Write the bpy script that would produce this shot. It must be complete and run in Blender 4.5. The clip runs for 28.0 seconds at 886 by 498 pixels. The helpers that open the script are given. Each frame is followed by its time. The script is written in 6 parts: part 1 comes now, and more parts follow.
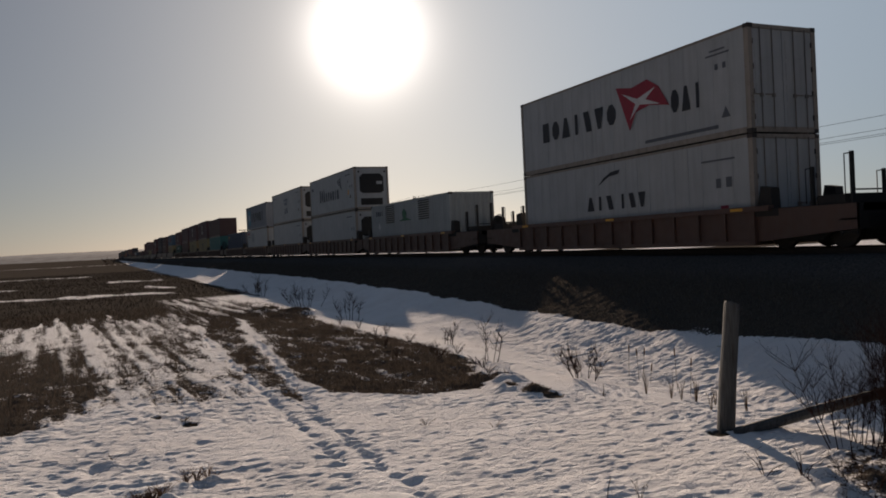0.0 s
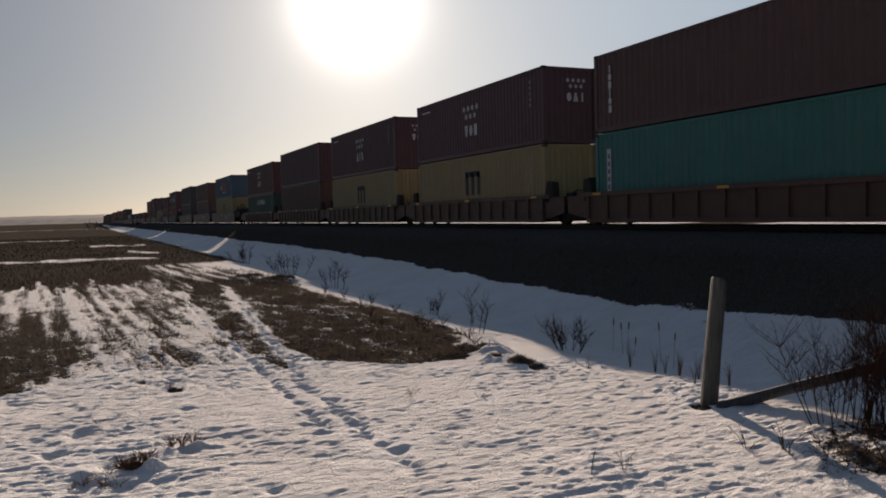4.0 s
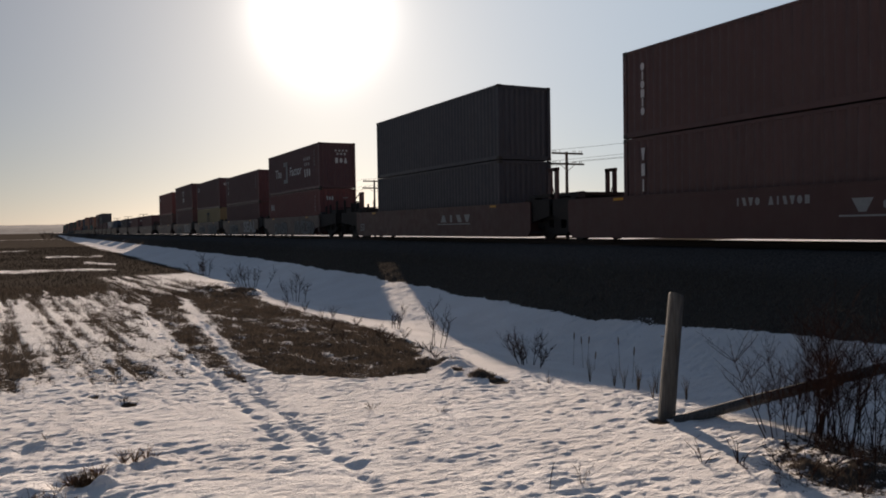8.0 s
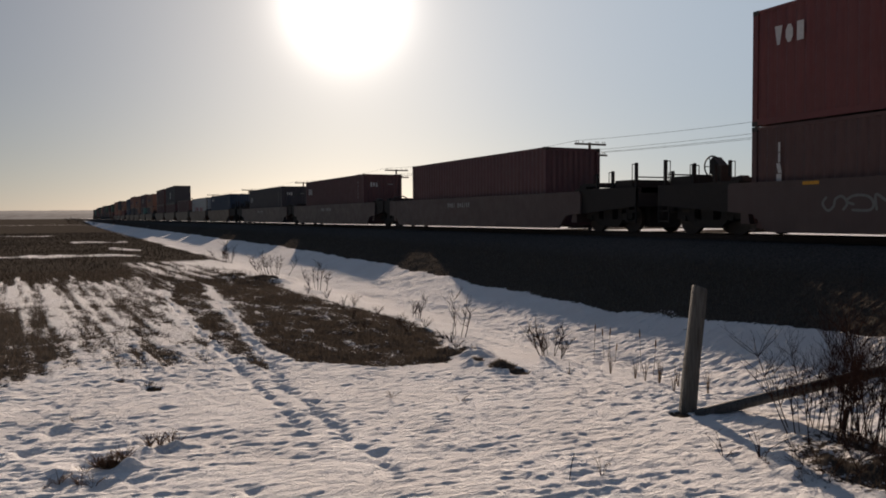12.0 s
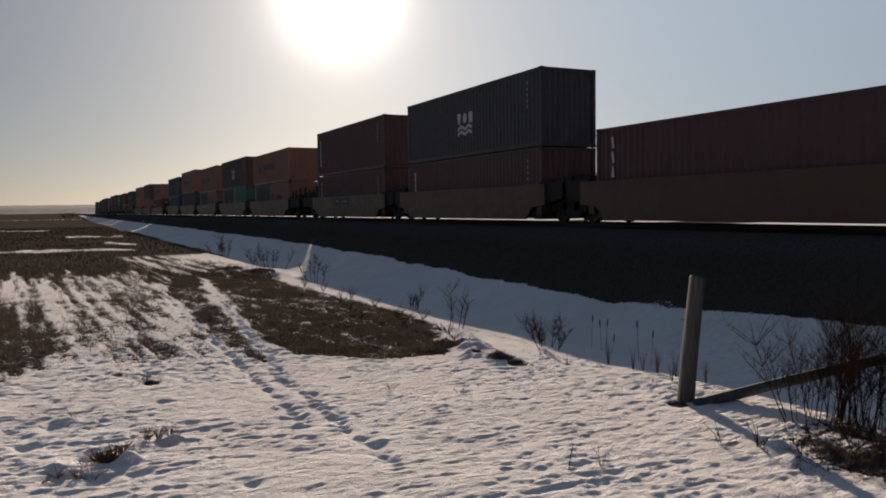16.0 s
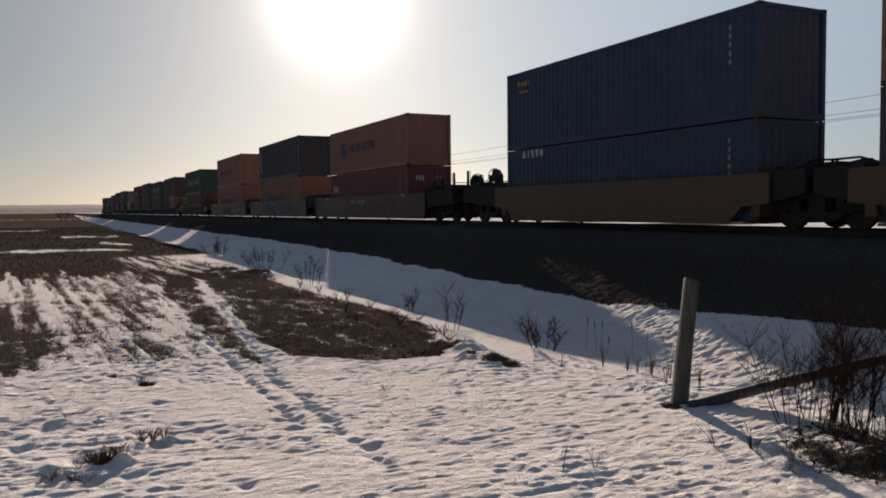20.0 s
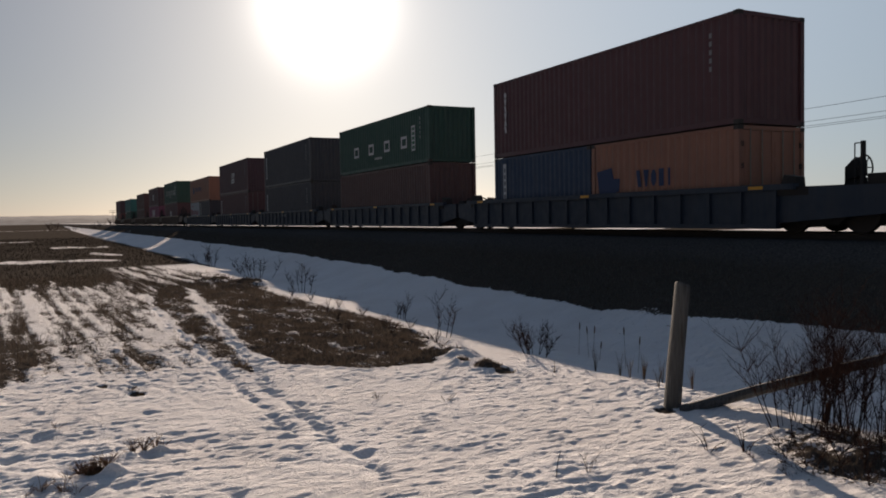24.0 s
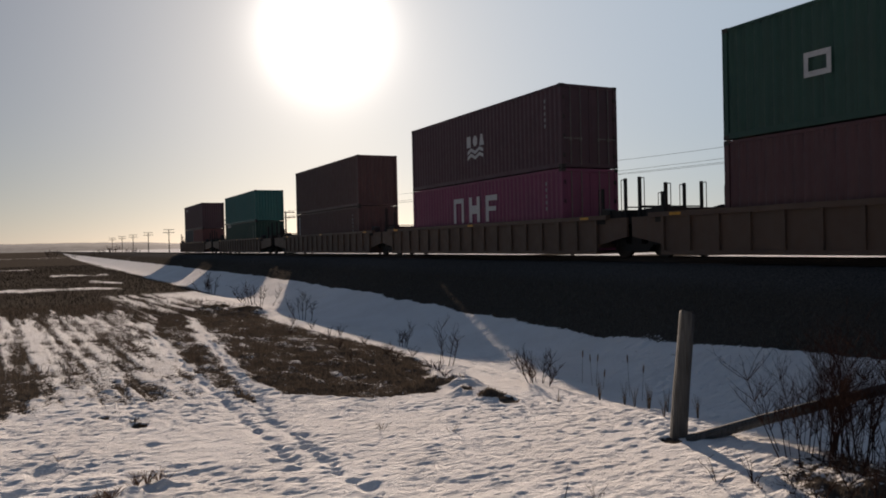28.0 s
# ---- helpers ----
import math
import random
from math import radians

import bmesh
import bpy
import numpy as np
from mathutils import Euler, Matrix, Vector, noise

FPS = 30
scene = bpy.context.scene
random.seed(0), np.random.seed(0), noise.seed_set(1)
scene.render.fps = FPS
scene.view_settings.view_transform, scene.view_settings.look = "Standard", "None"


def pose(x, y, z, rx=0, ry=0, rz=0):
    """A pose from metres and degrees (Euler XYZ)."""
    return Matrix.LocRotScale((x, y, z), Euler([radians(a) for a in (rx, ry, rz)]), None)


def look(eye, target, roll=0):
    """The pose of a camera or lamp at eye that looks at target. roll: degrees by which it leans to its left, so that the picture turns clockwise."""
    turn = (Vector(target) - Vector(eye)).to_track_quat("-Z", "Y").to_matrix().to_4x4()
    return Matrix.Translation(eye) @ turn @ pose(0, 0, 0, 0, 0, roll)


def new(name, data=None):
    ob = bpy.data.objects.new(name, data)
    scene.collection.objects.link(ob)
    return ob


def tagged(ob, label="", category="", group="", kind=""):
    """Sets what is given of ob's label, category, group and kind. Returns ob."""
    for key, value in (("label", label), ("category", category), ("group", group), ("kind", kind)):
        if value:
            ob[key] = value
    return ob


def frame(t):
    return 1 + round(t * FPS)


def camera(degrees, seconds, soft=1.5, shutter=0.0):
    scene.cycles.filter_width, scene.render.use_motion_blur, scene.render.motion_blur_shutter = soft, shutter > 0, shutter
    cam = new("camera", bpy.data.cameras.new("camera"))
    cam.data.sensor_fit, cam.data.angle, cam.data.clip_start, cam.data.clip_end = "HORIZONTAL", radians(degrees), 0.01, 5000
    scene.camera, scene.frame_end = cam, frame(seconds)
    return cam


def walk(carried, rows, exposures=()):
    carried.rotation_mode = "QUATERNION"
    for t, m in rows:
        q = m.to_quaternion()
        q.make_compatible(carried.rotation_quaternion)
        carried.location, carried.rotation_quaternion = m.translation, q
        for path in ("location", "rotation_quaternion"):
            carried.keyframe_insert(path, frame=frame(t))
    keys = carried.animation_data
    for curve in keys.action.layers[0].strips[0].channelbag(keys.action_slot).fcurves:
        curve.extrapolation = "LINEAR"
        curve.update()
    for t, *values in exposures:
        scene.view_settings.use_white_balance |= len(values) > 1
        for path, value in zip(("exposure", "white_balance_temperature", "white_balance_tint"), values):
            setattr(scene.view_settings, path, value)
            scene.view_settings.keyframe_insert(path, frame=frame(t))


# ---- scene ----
# One standpoint beside the line; only the aim wanders a little, as a camera held by hand does.
# X runs across the track, Y along it, away from the viewer; rows are seconds, yaw, pitch, roll in degrees, and the sway in metres.
cam = camera(58.82, 28.0, soft=1.8)
EYE_Z = 1.6
AIM = [
    (0.0, -23.49, -0.44, -2.70, 0.026, -0.035, 0.008), (0.5, -23.07, -0.49, -2.04, 0.019, -0.048, 0.018), (1.0, -22.69, -1.11, -1.65, -0.009, -0.043, 0.008),
    (1.5, -22.75, -1.59, -1.57, 0.037, -0.043, 0.017), (2.0, -24.80, -2.11, -0.89, 0.006, -0.053, 0.013), (2.5, -25.33, -2.00, -1.51, 0.031, -0.052, 0.010),
    (3.0, -27.26, -0.42, -1.03, 0.032, -0.032, 0.022), (3.5, -26.83, -1.00, -1.45, 0.016, -0.009, 0.015), (4.0, -24.51, -2.61, -1.53, -0.002, 0.018, 0.004),
    (4.5, -24.70, -2.60, -1.08, -0.006, -0.000, 0.010), (6.5, -24.73, -3.05, -2.01, 0.006, -0.041, 0.010), (7.0, -25.21, -2.39, -1.84, 0.050, -0.039, 0.002),
    (7.5, -26.96, -1.51, -1.45, 0.030, -0.017, 0.018), (8.0, -27.19, -1.67, -0.97, 0.026, 0.014, 0.004), (8.5, -27.26, -2.01, -0.25, 0.002, 0.026, 0.009),
    (9.0, -26.69, -1.75, 0.16, -0.020, 0.032, -0.004), (9.5, -26.82, -1.92, 0.55, -0.020, 0.069, 0.003), (10.0, -26.50, -2.47, 0.03, -0.033, 0.050, 0.001),
    (10.5, -26.51, -1.99, -0.49, 0.002, 0.014, 0.008), (11.0, -26.36, -2.00, -0.83, 0.002, -0.011, -0.004), (11.5, -26.23, -2.06, -0.56, -0.000, 0.014, 0.011),
    (12.0, -25.66, -2.40, -0.35, -0.000, 0.002, 0.009), (12.5, -25.98, -2.44, -0.41, -0.015, 0.031, 0.024), (14.5, -25.84, -2.10, -1.08, 0.017, -0.080, 0.013),
    (15.0, -25.60, -2.39, -1.03, -0.009, -0.055, 0.011), (15.5, -26.12, -2.50, -0.60, -0.010, 0.012, 0.004), (16.0, -25.94, -2.96, -0.70, -0.009, 0.021, 0.001),
    (16.5, -23.29, -2.72, -1.38, -0.016, 0.033, -0.007), (17.0, -22.61, -3.10, -1.90, -0.013, 0.047, -0.005), (17.5, -23.68, -3.16, -1.83, 0.011, 0.060, -0.010),
    (18.0, -25.14, -3.02, -1.40, 0.004, 0.041, -0.000), (18.5, -26.32, -2.94, -1.39, -0.005, 0.014, -0.006), (19.0, -26.36, -2.96, -1.05, -0.002, 0.003, 0.017),
    (19.5, -26.15, -2.56, -0.50, 0.008, 0.004, 0.014), (20.0, -26.23, -2.91, -0.56, -0.005, 0.003, 0.015), (20.5, -26.72, -2.63, -0.23, -0.021, -0.016, 0.019),
    (21.0, -26.64, -2.20, -0.21, -0.025, -0.016, 0.021), (21.5, -27.09, -2.15, -0.23, -0.039, -0.025, 0.032), (23.5, -26.25, -1.96, -0.94, 0.004, -0.008, 0.013),
    (24.0, -26.83, -2.35, -1.04, 0.002, 0.005, -0.003), (24.5, -27.29, -3.39, -1.12, -0.014, 0.016, 0.006), (25.0, -27.38, -4.31, -1.44, 0.005, 0.063, 0.008),
    (25.5, -26.93, -4.33, -1.39, 0.008, 0.003, 0.010), (26.0, -27.06, -3.47, -0.76, -0.006, -0.014, 0.022), (26.5, -26.43, -1.79, -0.93, -0.001, 0.005, 0.037),
    (27.0, -26.26, -1.43, -1.00, 0.005, 0.007, 0.035), (27.5, -27.35, -1.33, -0.93, -0.016, 0.011, 0.036), (28.0, -26.93, -0.47, -1.29, -0.051, 0.022, 0.043),
]


def aim(yaw, pitch, roll, x, y, z):
    return pose(x, y, EYE_Z + z, 90 + pitch, 0, yaw) @ pose(0, 0, 0, 0, 0, roll)


walk(cam, [(t, aim(*row)) for t, *row in AIM],
     exposures=[(0.0, -0.2, 6800, 16), (1.0, -0.37, 6800, 16), (2.0, -0.12, 6800, 16), (3.0, 0.03, 6800, 16), (4.0, 0.05, 6800, 16), (7.0, 0.12, 6800, 16), (8.0, 0.2, 6800, 16), (9.0, 0.2, 6800, 16), (10.0, 0.22, 6800, 16), (12.0, 0.05, 6800, 16), (15.0, -0.02, 6800, 16), (16.0, 0, 6800, 16), (17.0, 0.18, 6800, 16), (20.0, 0.15, 6800, 16), (24.0, 0.15, 6800, 16), (25.0, 0.3, 6800, 16), (26.0, 0.25, 6800, 16), (27.0, 0.12, 6800, 16), (28.0, 0.12, 6800, 16)])

# ---- light ----
SUN_AZ, SUN_EL = radians(18.7), radians(15.0)
SUN_DIR = Vector((math.sin(SUN_AZ) * math.cos(SUN_EL), math.cos(SUN_AZ) * math.cos(SUN_EL), math.sin(SUN_EL)))

world = bpy.data.worlds.new("clear_winter_sky")
scene.world = world
world.use_nodes = True
wn, wl = world.node_tree.nodes, world.node_tree.links
wn.clear()


def wmath(op, a, b=None):
    n = wn.new("ShaderNodeMath")
    n.operation = op
    for i, v in enumerate((a, b)):
        if v is None:
            continue
        if isinstance(v, (int, float)):
            n.inputs[i].default_value = v
        else:
            wl.new(v, n.inputs[i])
    return n.outputs[0]


sky = wn.new("ShaderNodeTexSky")
sky.sky_type = "NISHITA"
sky.sun_disc = False
sky.sun_elevation, sky.sun_rotation = SUN_EL, SUN_AZ
sky.air_density, sky.dust_density, sky.ozone_density, sky.altitude = 1.0, 0.6, 1.0, 600
base = wn.new("ShaderNodeBackground")
base.inputs[1].default_value = 0.022
milky = wn.new("ShaderNodeHueSaturation")
milky.inputs["Saturation"].default_value = 0.75
wl.new(sky.outputs[0], milky.inputs["Color"])
cool = wn.new("ShaderNodeMix")
cool.data_type, cool.blend_type = "RGBA", "MULTIPLY"
cool.inputs[0].default_value = 1.0
wl.new(milky.outputs[0], cool.inputs[6])
cool.inputs[7].default_value = (0.91, 0.98, 1.09, 1)
wl.new(cool.outputs[2], base.inputs[0])
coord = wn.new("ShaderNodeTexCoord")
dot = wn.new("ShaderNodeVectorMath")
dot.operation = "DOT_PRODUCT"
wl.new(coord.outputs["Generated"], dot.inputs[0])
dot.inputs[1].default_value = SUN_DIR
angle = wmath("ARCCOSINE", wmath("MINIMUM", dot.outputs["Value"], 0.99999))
shader = base.outputs[0]
# a broad blue glow round the zenith, added to fill the shade
up = wn.new("ShaderNodeSeparateXYZ")
wl.new(coord.outputs["Generated"], up.inputs[0])
zenith = wmath("ARCCOSINE", wmath("MINIMUM", up.outputs[2], 0.99999))
dome = wn.new("ShaderNodeBackground")
dome.inputs[0].default_value = (0.27, 0.55, 1.0, 1)
wl.new(wmath("MULTIPLY", wmath("EXPONENT", wmath("MULTIPLY", wmath("POWER", wmath("DIVIDE", zenith, 0.95), 2.0), -1.0)), 0.11), dome.inputs[1])
blue = wn.new("ShaderNodeAddShader")
wl.new(shader, blue.inputs[0])
wl.new(dome.outputs[0], blue.inputs[1])
shader = blue.outputs[0]
# the pale open sky over the line
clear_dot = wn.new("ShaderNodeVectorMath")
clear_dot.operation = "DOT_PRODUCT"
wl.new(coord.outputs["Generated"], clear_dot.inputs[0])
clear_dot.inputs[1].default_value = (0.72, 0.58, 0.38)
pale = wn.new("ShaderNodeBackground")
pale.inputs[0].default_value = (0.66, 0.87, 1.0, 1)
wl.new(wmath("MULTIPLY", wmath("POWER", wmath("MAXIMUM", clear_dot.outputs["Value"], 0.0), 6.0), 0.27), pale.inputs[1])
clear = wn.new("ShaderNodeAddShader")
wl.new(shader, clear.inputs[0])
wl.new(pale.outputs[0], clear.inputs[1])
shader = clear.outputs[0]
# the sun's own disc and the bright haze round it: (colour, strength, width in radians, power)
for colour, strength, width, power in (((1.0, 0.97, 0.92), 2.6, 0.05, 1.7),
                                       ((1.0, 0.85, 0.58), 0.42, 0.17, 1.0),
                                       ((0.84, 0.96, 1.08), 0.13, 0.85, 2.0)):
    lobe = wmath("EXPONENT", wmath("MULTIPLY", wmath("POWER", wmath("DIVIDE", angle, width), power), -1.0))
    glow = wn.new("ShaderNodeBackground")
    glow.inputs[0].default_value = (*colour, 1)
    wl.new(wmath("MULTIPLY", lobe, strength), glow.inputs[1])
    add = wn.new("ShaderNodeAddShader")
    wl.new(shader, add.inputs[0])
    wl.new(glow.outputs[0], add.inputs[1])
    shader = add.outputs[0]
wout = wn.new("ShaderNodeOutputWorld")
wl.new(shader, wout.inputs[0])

sun_data = bpy.data.lights.new("sun", "SUN")
sun_data.energy, sun_data.angle, sun_data.color = 5.8, radians(0.6), (1.0, 0.835, 0.66)
sun = new("sun", sun_data)
sun.matrix_world = look(SUN_DIR * 100, (0, 0, 0))


# ---- materials ----
class Nodes:
    """A material under way: short calls for the nodes that are used again and again."""

    def __init__(self, name, rough=0.6, metal=0.0):
        self.mat = bpy.data.materials.new(name)
        self.mat.use_nodes = True
        self.t = self.mat.node_tree
        self.bsdf = self.t.nodes["Principled BSDF"]
        self.bsdf.inputs["Roughness"].default_value = rough
        self.bsdf.inputs["Metallic"].default_value = metal
        self.co = self.t.nodes.new("ShaderNodeTexCoord").outputs["Object"]

    def put(self, value, socket):
        if hasattr(value, "is_linked"):
            self.t.links.new(value, socket)
        else:
            socket.default_value = value

    def noise(self, scale, detail=4.0, rough=0.55, stretch=None, co=None):
        n = self.t.nodes.new("ShaderNodeTexNoise")
        n.inputs["Scale"].default_value, n.inputs["Detail"].default_value, n.inputs["Roughness"].default_value = scale, detail, rough
        co = co or self.co
        if stretch:
            m = self.t.nodes.new("ShaderNodeMapping")
            m.inputs["Scale"].default_value = stretch
            self.t.links.new(co, m.inputs[0])
            co = m.outputs[0]
        self.t.links.new(co, n.inputs["Vector"])
        return n.outputs["Fac"]

    def ramp(self, fac, a, b, lo=0.0, hi=1.0):
        n = self.t.nodes.new("ShaderNodeMapRange")
        self.t.links.new(fac, n.inputs[0])
        for i, v in enumerate((a, b, lo, hi)):
            n.inputs[i + 1].default_value = v
        return n.outputs[0]

    def math(self, op, a, b=0.0):
        n = self.t.nodes.new("ShaderNodeMath")
        n.operation = op
        self.put(a, n.inputs[0])
        self.put(b, n.inputs[1])
        return n.outputs[0]

    def mix(self, fac, a, b, mode="MIX"):
        n = self.t.nodes.new("ShaderNodeMix")
        n.data_type, n.blend_type = "RGBA", mode
        self.put(fac, n.inputs[0])
        self.put(a if hasattr(a, "is_linked") else (*a, 1), n.inputs[6])
        self.put(b if hasattr(b, "is_linked") else (*b, 1), n.inputs[7])
        return n.outputs[2]

    def attr(self, name):
        n = self.t.nodes.new("ShaderNodeAttribute")
        n.attribute_name = name
        return n.outputs["Fac"]

    def random(self):
        return self.t.nodes.new("ShaderNodeObjectInfo").outputs["Random"]

    def island(self):
        return self.t.nodes.new("ShaderNodeNewGeometry").outputs["Random Per Island"]

    def bump(self, height, strength=0.3, distance=0.01):
        n = self.t.nodes.new("ShaderNodeBump")
        n.inputs["Strength"].default_value, n.inputs["Distance"].default_value = strength, distance
        self.t.links.new(height, n.inputs["Height"])
        self.t.links.new(n.outputs[0], self.bsdf.inputs["Normal"])

    def done(self, colour, rough=None):
        self.put(colour if hasattr(colour, "is_linked") else (*colour, 1), self.bsdf.inputs["Base Color"])
        if rough is not None:
            self.put(rough, self.bsdf.inputs["Roughness"])
        return self.mat


def shade(c, k):
    return tuple(min(1.0, v * k) for v in c)


def paint(name, colour, wear=0.5, rough=0.5):
    """Weathered coach paint: dusty cast, streaks that run down, specks and blooms of rust."""
    n = Nodes(name, rough)
    dust = n.ramp(n.noise(1.1, 5), 0.35, 0.75)
    streak = n.ramp(n.noise(1.0, 4, 0.6, (5.0, 5.0, 0.35)), 0.42, 0.7)
    rust = n.ramp(n.noise(6.5, 6, 0.7), 0.69 - 0.05 * wear, 0.76)
    c = n.mix(n.math("MULTIPLY", dust, 0.35), colour, shade(colour, 0.62))
    c = n.mix(n.math("MULTIPLY", streak, 0.22 * wear), c, (0.11, 0.09, 0.078))
    c = n.mix(n.math("MULTIPLY", rust, 0.6 * wear), c, (0.1, 0.035, 0.015))
    n.bump(n.noise(18.0, 3), 0.12, 0.004)
    return n.done(c, n.ramp(n.noise(3.0, 4), 0.3, 0.7, rough - 0.08, rough + 0.14))


def plain(name, colour, rough=0.6, metal=0.0, scale=9.0, depth=0.35):
    n = Nodes(name, rough, metal)
    c = n.mix(n.ramp(n.noise(scale, 5), 0.3, 0.7, 0.0, depth), colour, shade(colour, 0.45))
    n.bump(n.noise(scale * 4, 3), 0.15, 0.004)
    return n.done(c)


def ground_material():
    """Old snow, bare turf and ballast, laid by the sheet's own cover and stone values."""
    n = Nodes("snow_and_turf", 0.75)
    geo = n.t.nodes.new("ShaderNodeNewGeometry").outputs["Position"]
    fine, mid, wide = n.noise(34.0, 5, 0.6, co=geo), n.noise(15.0, 6, 0.68, co=geo), n.noise(0.7, 4, co=geo)
    some = n.ramp(n.attr("cover"), 0.0, 0.22)
    speck = n.math("ADD", n.math("MULTIPLY", n.math("SUBTRACT", mid, 0.5), 2.5), n.math("MULTIPLY", n.math("SUBTRACT", fine, 0.5), 0.8))
    edge = n.math("ADD", n.attr("cover"), n.math("MULTIPLY", speck, some))
    cover = n.ramp(edge, 0.42, 0.6)
    snow = n.mix(n.ramp(wide, 0.35, 0.7), (0.9, 0.88, 0.87), (0.82, 0.79, 0.77))
    snow = n.mix(n.ramp(fine, 0.62, 0.8, 0.0, 0.25), snow, (0.45, 0.4, 0.34))
    turf = n.mix(n.ramp(mid, 0.3, 0.7), (0.092, 0.077, 0.065), (0.05, 0.042, 0.036))
    turf = n.mix(n.ramp(fine, 0.45, 0.75), turf, (0.125, 0.11, 0.09))
    stone = n.mix(n.ramp(n.noise(22.0, 4, 0.7, co=geo), 0.35, 0.65), (0.05, 0.047, 0.045), (0.13, 0.12, 0.112))
    bare = n.mix(n.attr("stone"), turf, stone)
    c = n.mix(cover, bare, snow)
    wrinkle = n.noise(16.0, 5, 0.65, (0.5, 1.5, 1.0), co=geo)
    n.bump(n.math("ADD", n.math("MULTIPLY", wrinkle, 1.6), fine), 0.6, 0.05)
    n.bsdf.inputs["Specular IOR Level"].default_value = 0.0
    return n.done(c, 0.9)


def blade_material(name, a, b, through_share=0.35, rough=0.85):
    """Thin dry stems that let some of the low sun through."""
    n = Nodes(name, rough)
    c = n.mix(n.island(), a, b)
    n.bsdf.inputs["Specular IOR Level"].default_value = 0.0
    n.done(c)
    thin = n.t.nodes.new("ShaderNodeBsdfTranslucent")
    n.t.links.new(c, thin.inputs[0])
    both = n.t.nodes.new("ShaderNodeMixShader")
    both.inputs[0].default_value = through_share
    n.t.links.new(n.bsdf.outputs[0], both.inputs[1])
    n.t.links.new(thin.outputs[0], both.inputs[2])
    n.t.links.new(both.outputs[0], n.t.nodes["Material Output"].inputs[0])
    return n.mat


def wood_material():
    n = Nodes("grey_weathered_wood", 0.85)
    grain = n.noise(6.0, 6, 0.65, (6.0, 6.0, 0.4))
    c = n.mix(n.ramp(grain, 0.32, 0.68), (0.038, 0.04, 0.042), (0.095, 0.1, 0.103))
    crack = n.ramp(n.noise(9.0, 3, 0.5, (7.0, 7.0, 0.22)), 0.6, 0.66)
    c = n.mix(crack, c, (0.03, 0.025, 0.02))
    n.bump(grain, 0.5, 0.012)
    return n.done(c)


COLOURS = {
    "white": (0.32, 0.335, 0.345), "grey": (0.3, 0.32, 0.32), "steel": (0.2, 0.22, 0.25), "maroon": (0.085, 0.036, 0.041),
    "brown": (0.082, 0.042, 0.04), "plum": (0.075, 0.036, 0.045), "dusk": (0.046, 0.045, 0.054), "navy": (0.018, 0.04, 0.08),
    "slate": (0.052, 0.095, 0.14), "teal": (0.03, 0.14, 0.13), "green": (0.018, 0.06, 0.045), "yellow": (0.25, 0.195, 0.1),
    "orange": (0.26, 0.12, 0.08), "red": (0.13, 0.038, 0.038), "magenta": (0.18, 0.042, 0.09), "rose": (0.3, 0.13, 0.095),
}
PAINT = {k: paint(k + "_container_paint", shade(c, 1.35), 0.8 if k in ("white", "grey", "steel") else 0.7) for k, c in COLOURS.items()}
STAINED = paint("rust_stained_white_frame", (0.33, 0.29, 0.25), 2.0, 0.6)
CAR_PAINT = {
    "tawny": paint("tawny_car_paint", (0.105, 0.054, 0.04), 0.7, 0.55), "maroon": paint("maroon_car_paint", (0.085, 0.036, 0.034), 0.5, 0.5),
    "ashen": paint("ashen_car_paint", (0.085, 0.056, 0.056), 0.7, 0.5), "yellow": paint("yellow_car_paint", (0.12, 0.07, 0.045), 0.7, 0.5),
    "blue": paint("blue_car_paint", (0.018, 0.032, 0.055), 0.6, 0.55), "ochre": paint("ochre_car_paint", (0.125, 0.075, 0.052), 1.0, 0.55),
}
MARK = {
    "white": plain("white_lettering", (0.66, 0.66, 0.66), 0.6), "black": plain("black_lettering", (0.02, 0.022, 0.03), 0.6),
    "grey": plain("grey_lettering", (0.12, 0.13, 0.15), 0.6), "red": plain("red_lettering", (0.33, 0.025, 0.05), 0.6),
    "blue": plain("blue_lettering", (0.016, 0.04, 0.12), 0.6), "sky": plain("light_blue_lettering", (0.07, 0.29, 0.43), 0.6),
    "yellow": plain("yellow_lettering", (0.6, 0.4, 0.06), 0.6), "amber": plain("amber_reflector", (0.75, 0.36, 0.03), 0.35),
    "spray": plain("grey_spray_paint", (0.34, 0.35, 0.35), 0.7), "rust": plain("brown_lettering", (0.12, 0.07, 0.04), 0.6), "faded": plain("faded_spray_paint", (0.21, 0.22, 0.22), 0.75), "green": plain("green_lettering", (0.03, 0.16, 0.08), 0.6),
}
STEEL = plain("dark_running_gear_steel", (0.02, 0.019, 0.019), 0.75, 0.1)
WHEEL = plain("worn_wheel_steel", (0.05, 0.042, 0.038), 0.6, 0.4)
BLACK = plain("black_machinery", (0.012, 0.012, 0.013), 0.6)
CASTING = plain("dark_corner_casting", (0.06, 0.05, 0.045), 0.6, 0.3)
# one dark brown for platforms and end plates, darker than the car sides
DARK_END = plain("dark_car_end_paint", (0.027, 0.023, 0.021), 0.8)
RUSTY = plain("rusty_rail_steel", (0.075, 0.052, 0.042), 0.75)
RAIL = plain("polished_rail_steel", (0.25, 0.22, 0.2), 0.35, 0.8)
TIE = plain("creosoted_timber", (0.045, 0.033, 0.025), 0.9)
POLE = plain("old_pole_timber", (0.07, 0.055, 0.045), 0.9)
WOOD = wood_material()
GROUND = ground_material()
GRASS = blade_material("dry_grass", (0.175, 0.14, 0.112), (0.064, 0.051, 0.041), 0.18)
BANK_GRASS = blade_material("dull_bank_grass", (0.135, 0.13, 0.11), (0.1, 0.1, 0.092), 0.0)
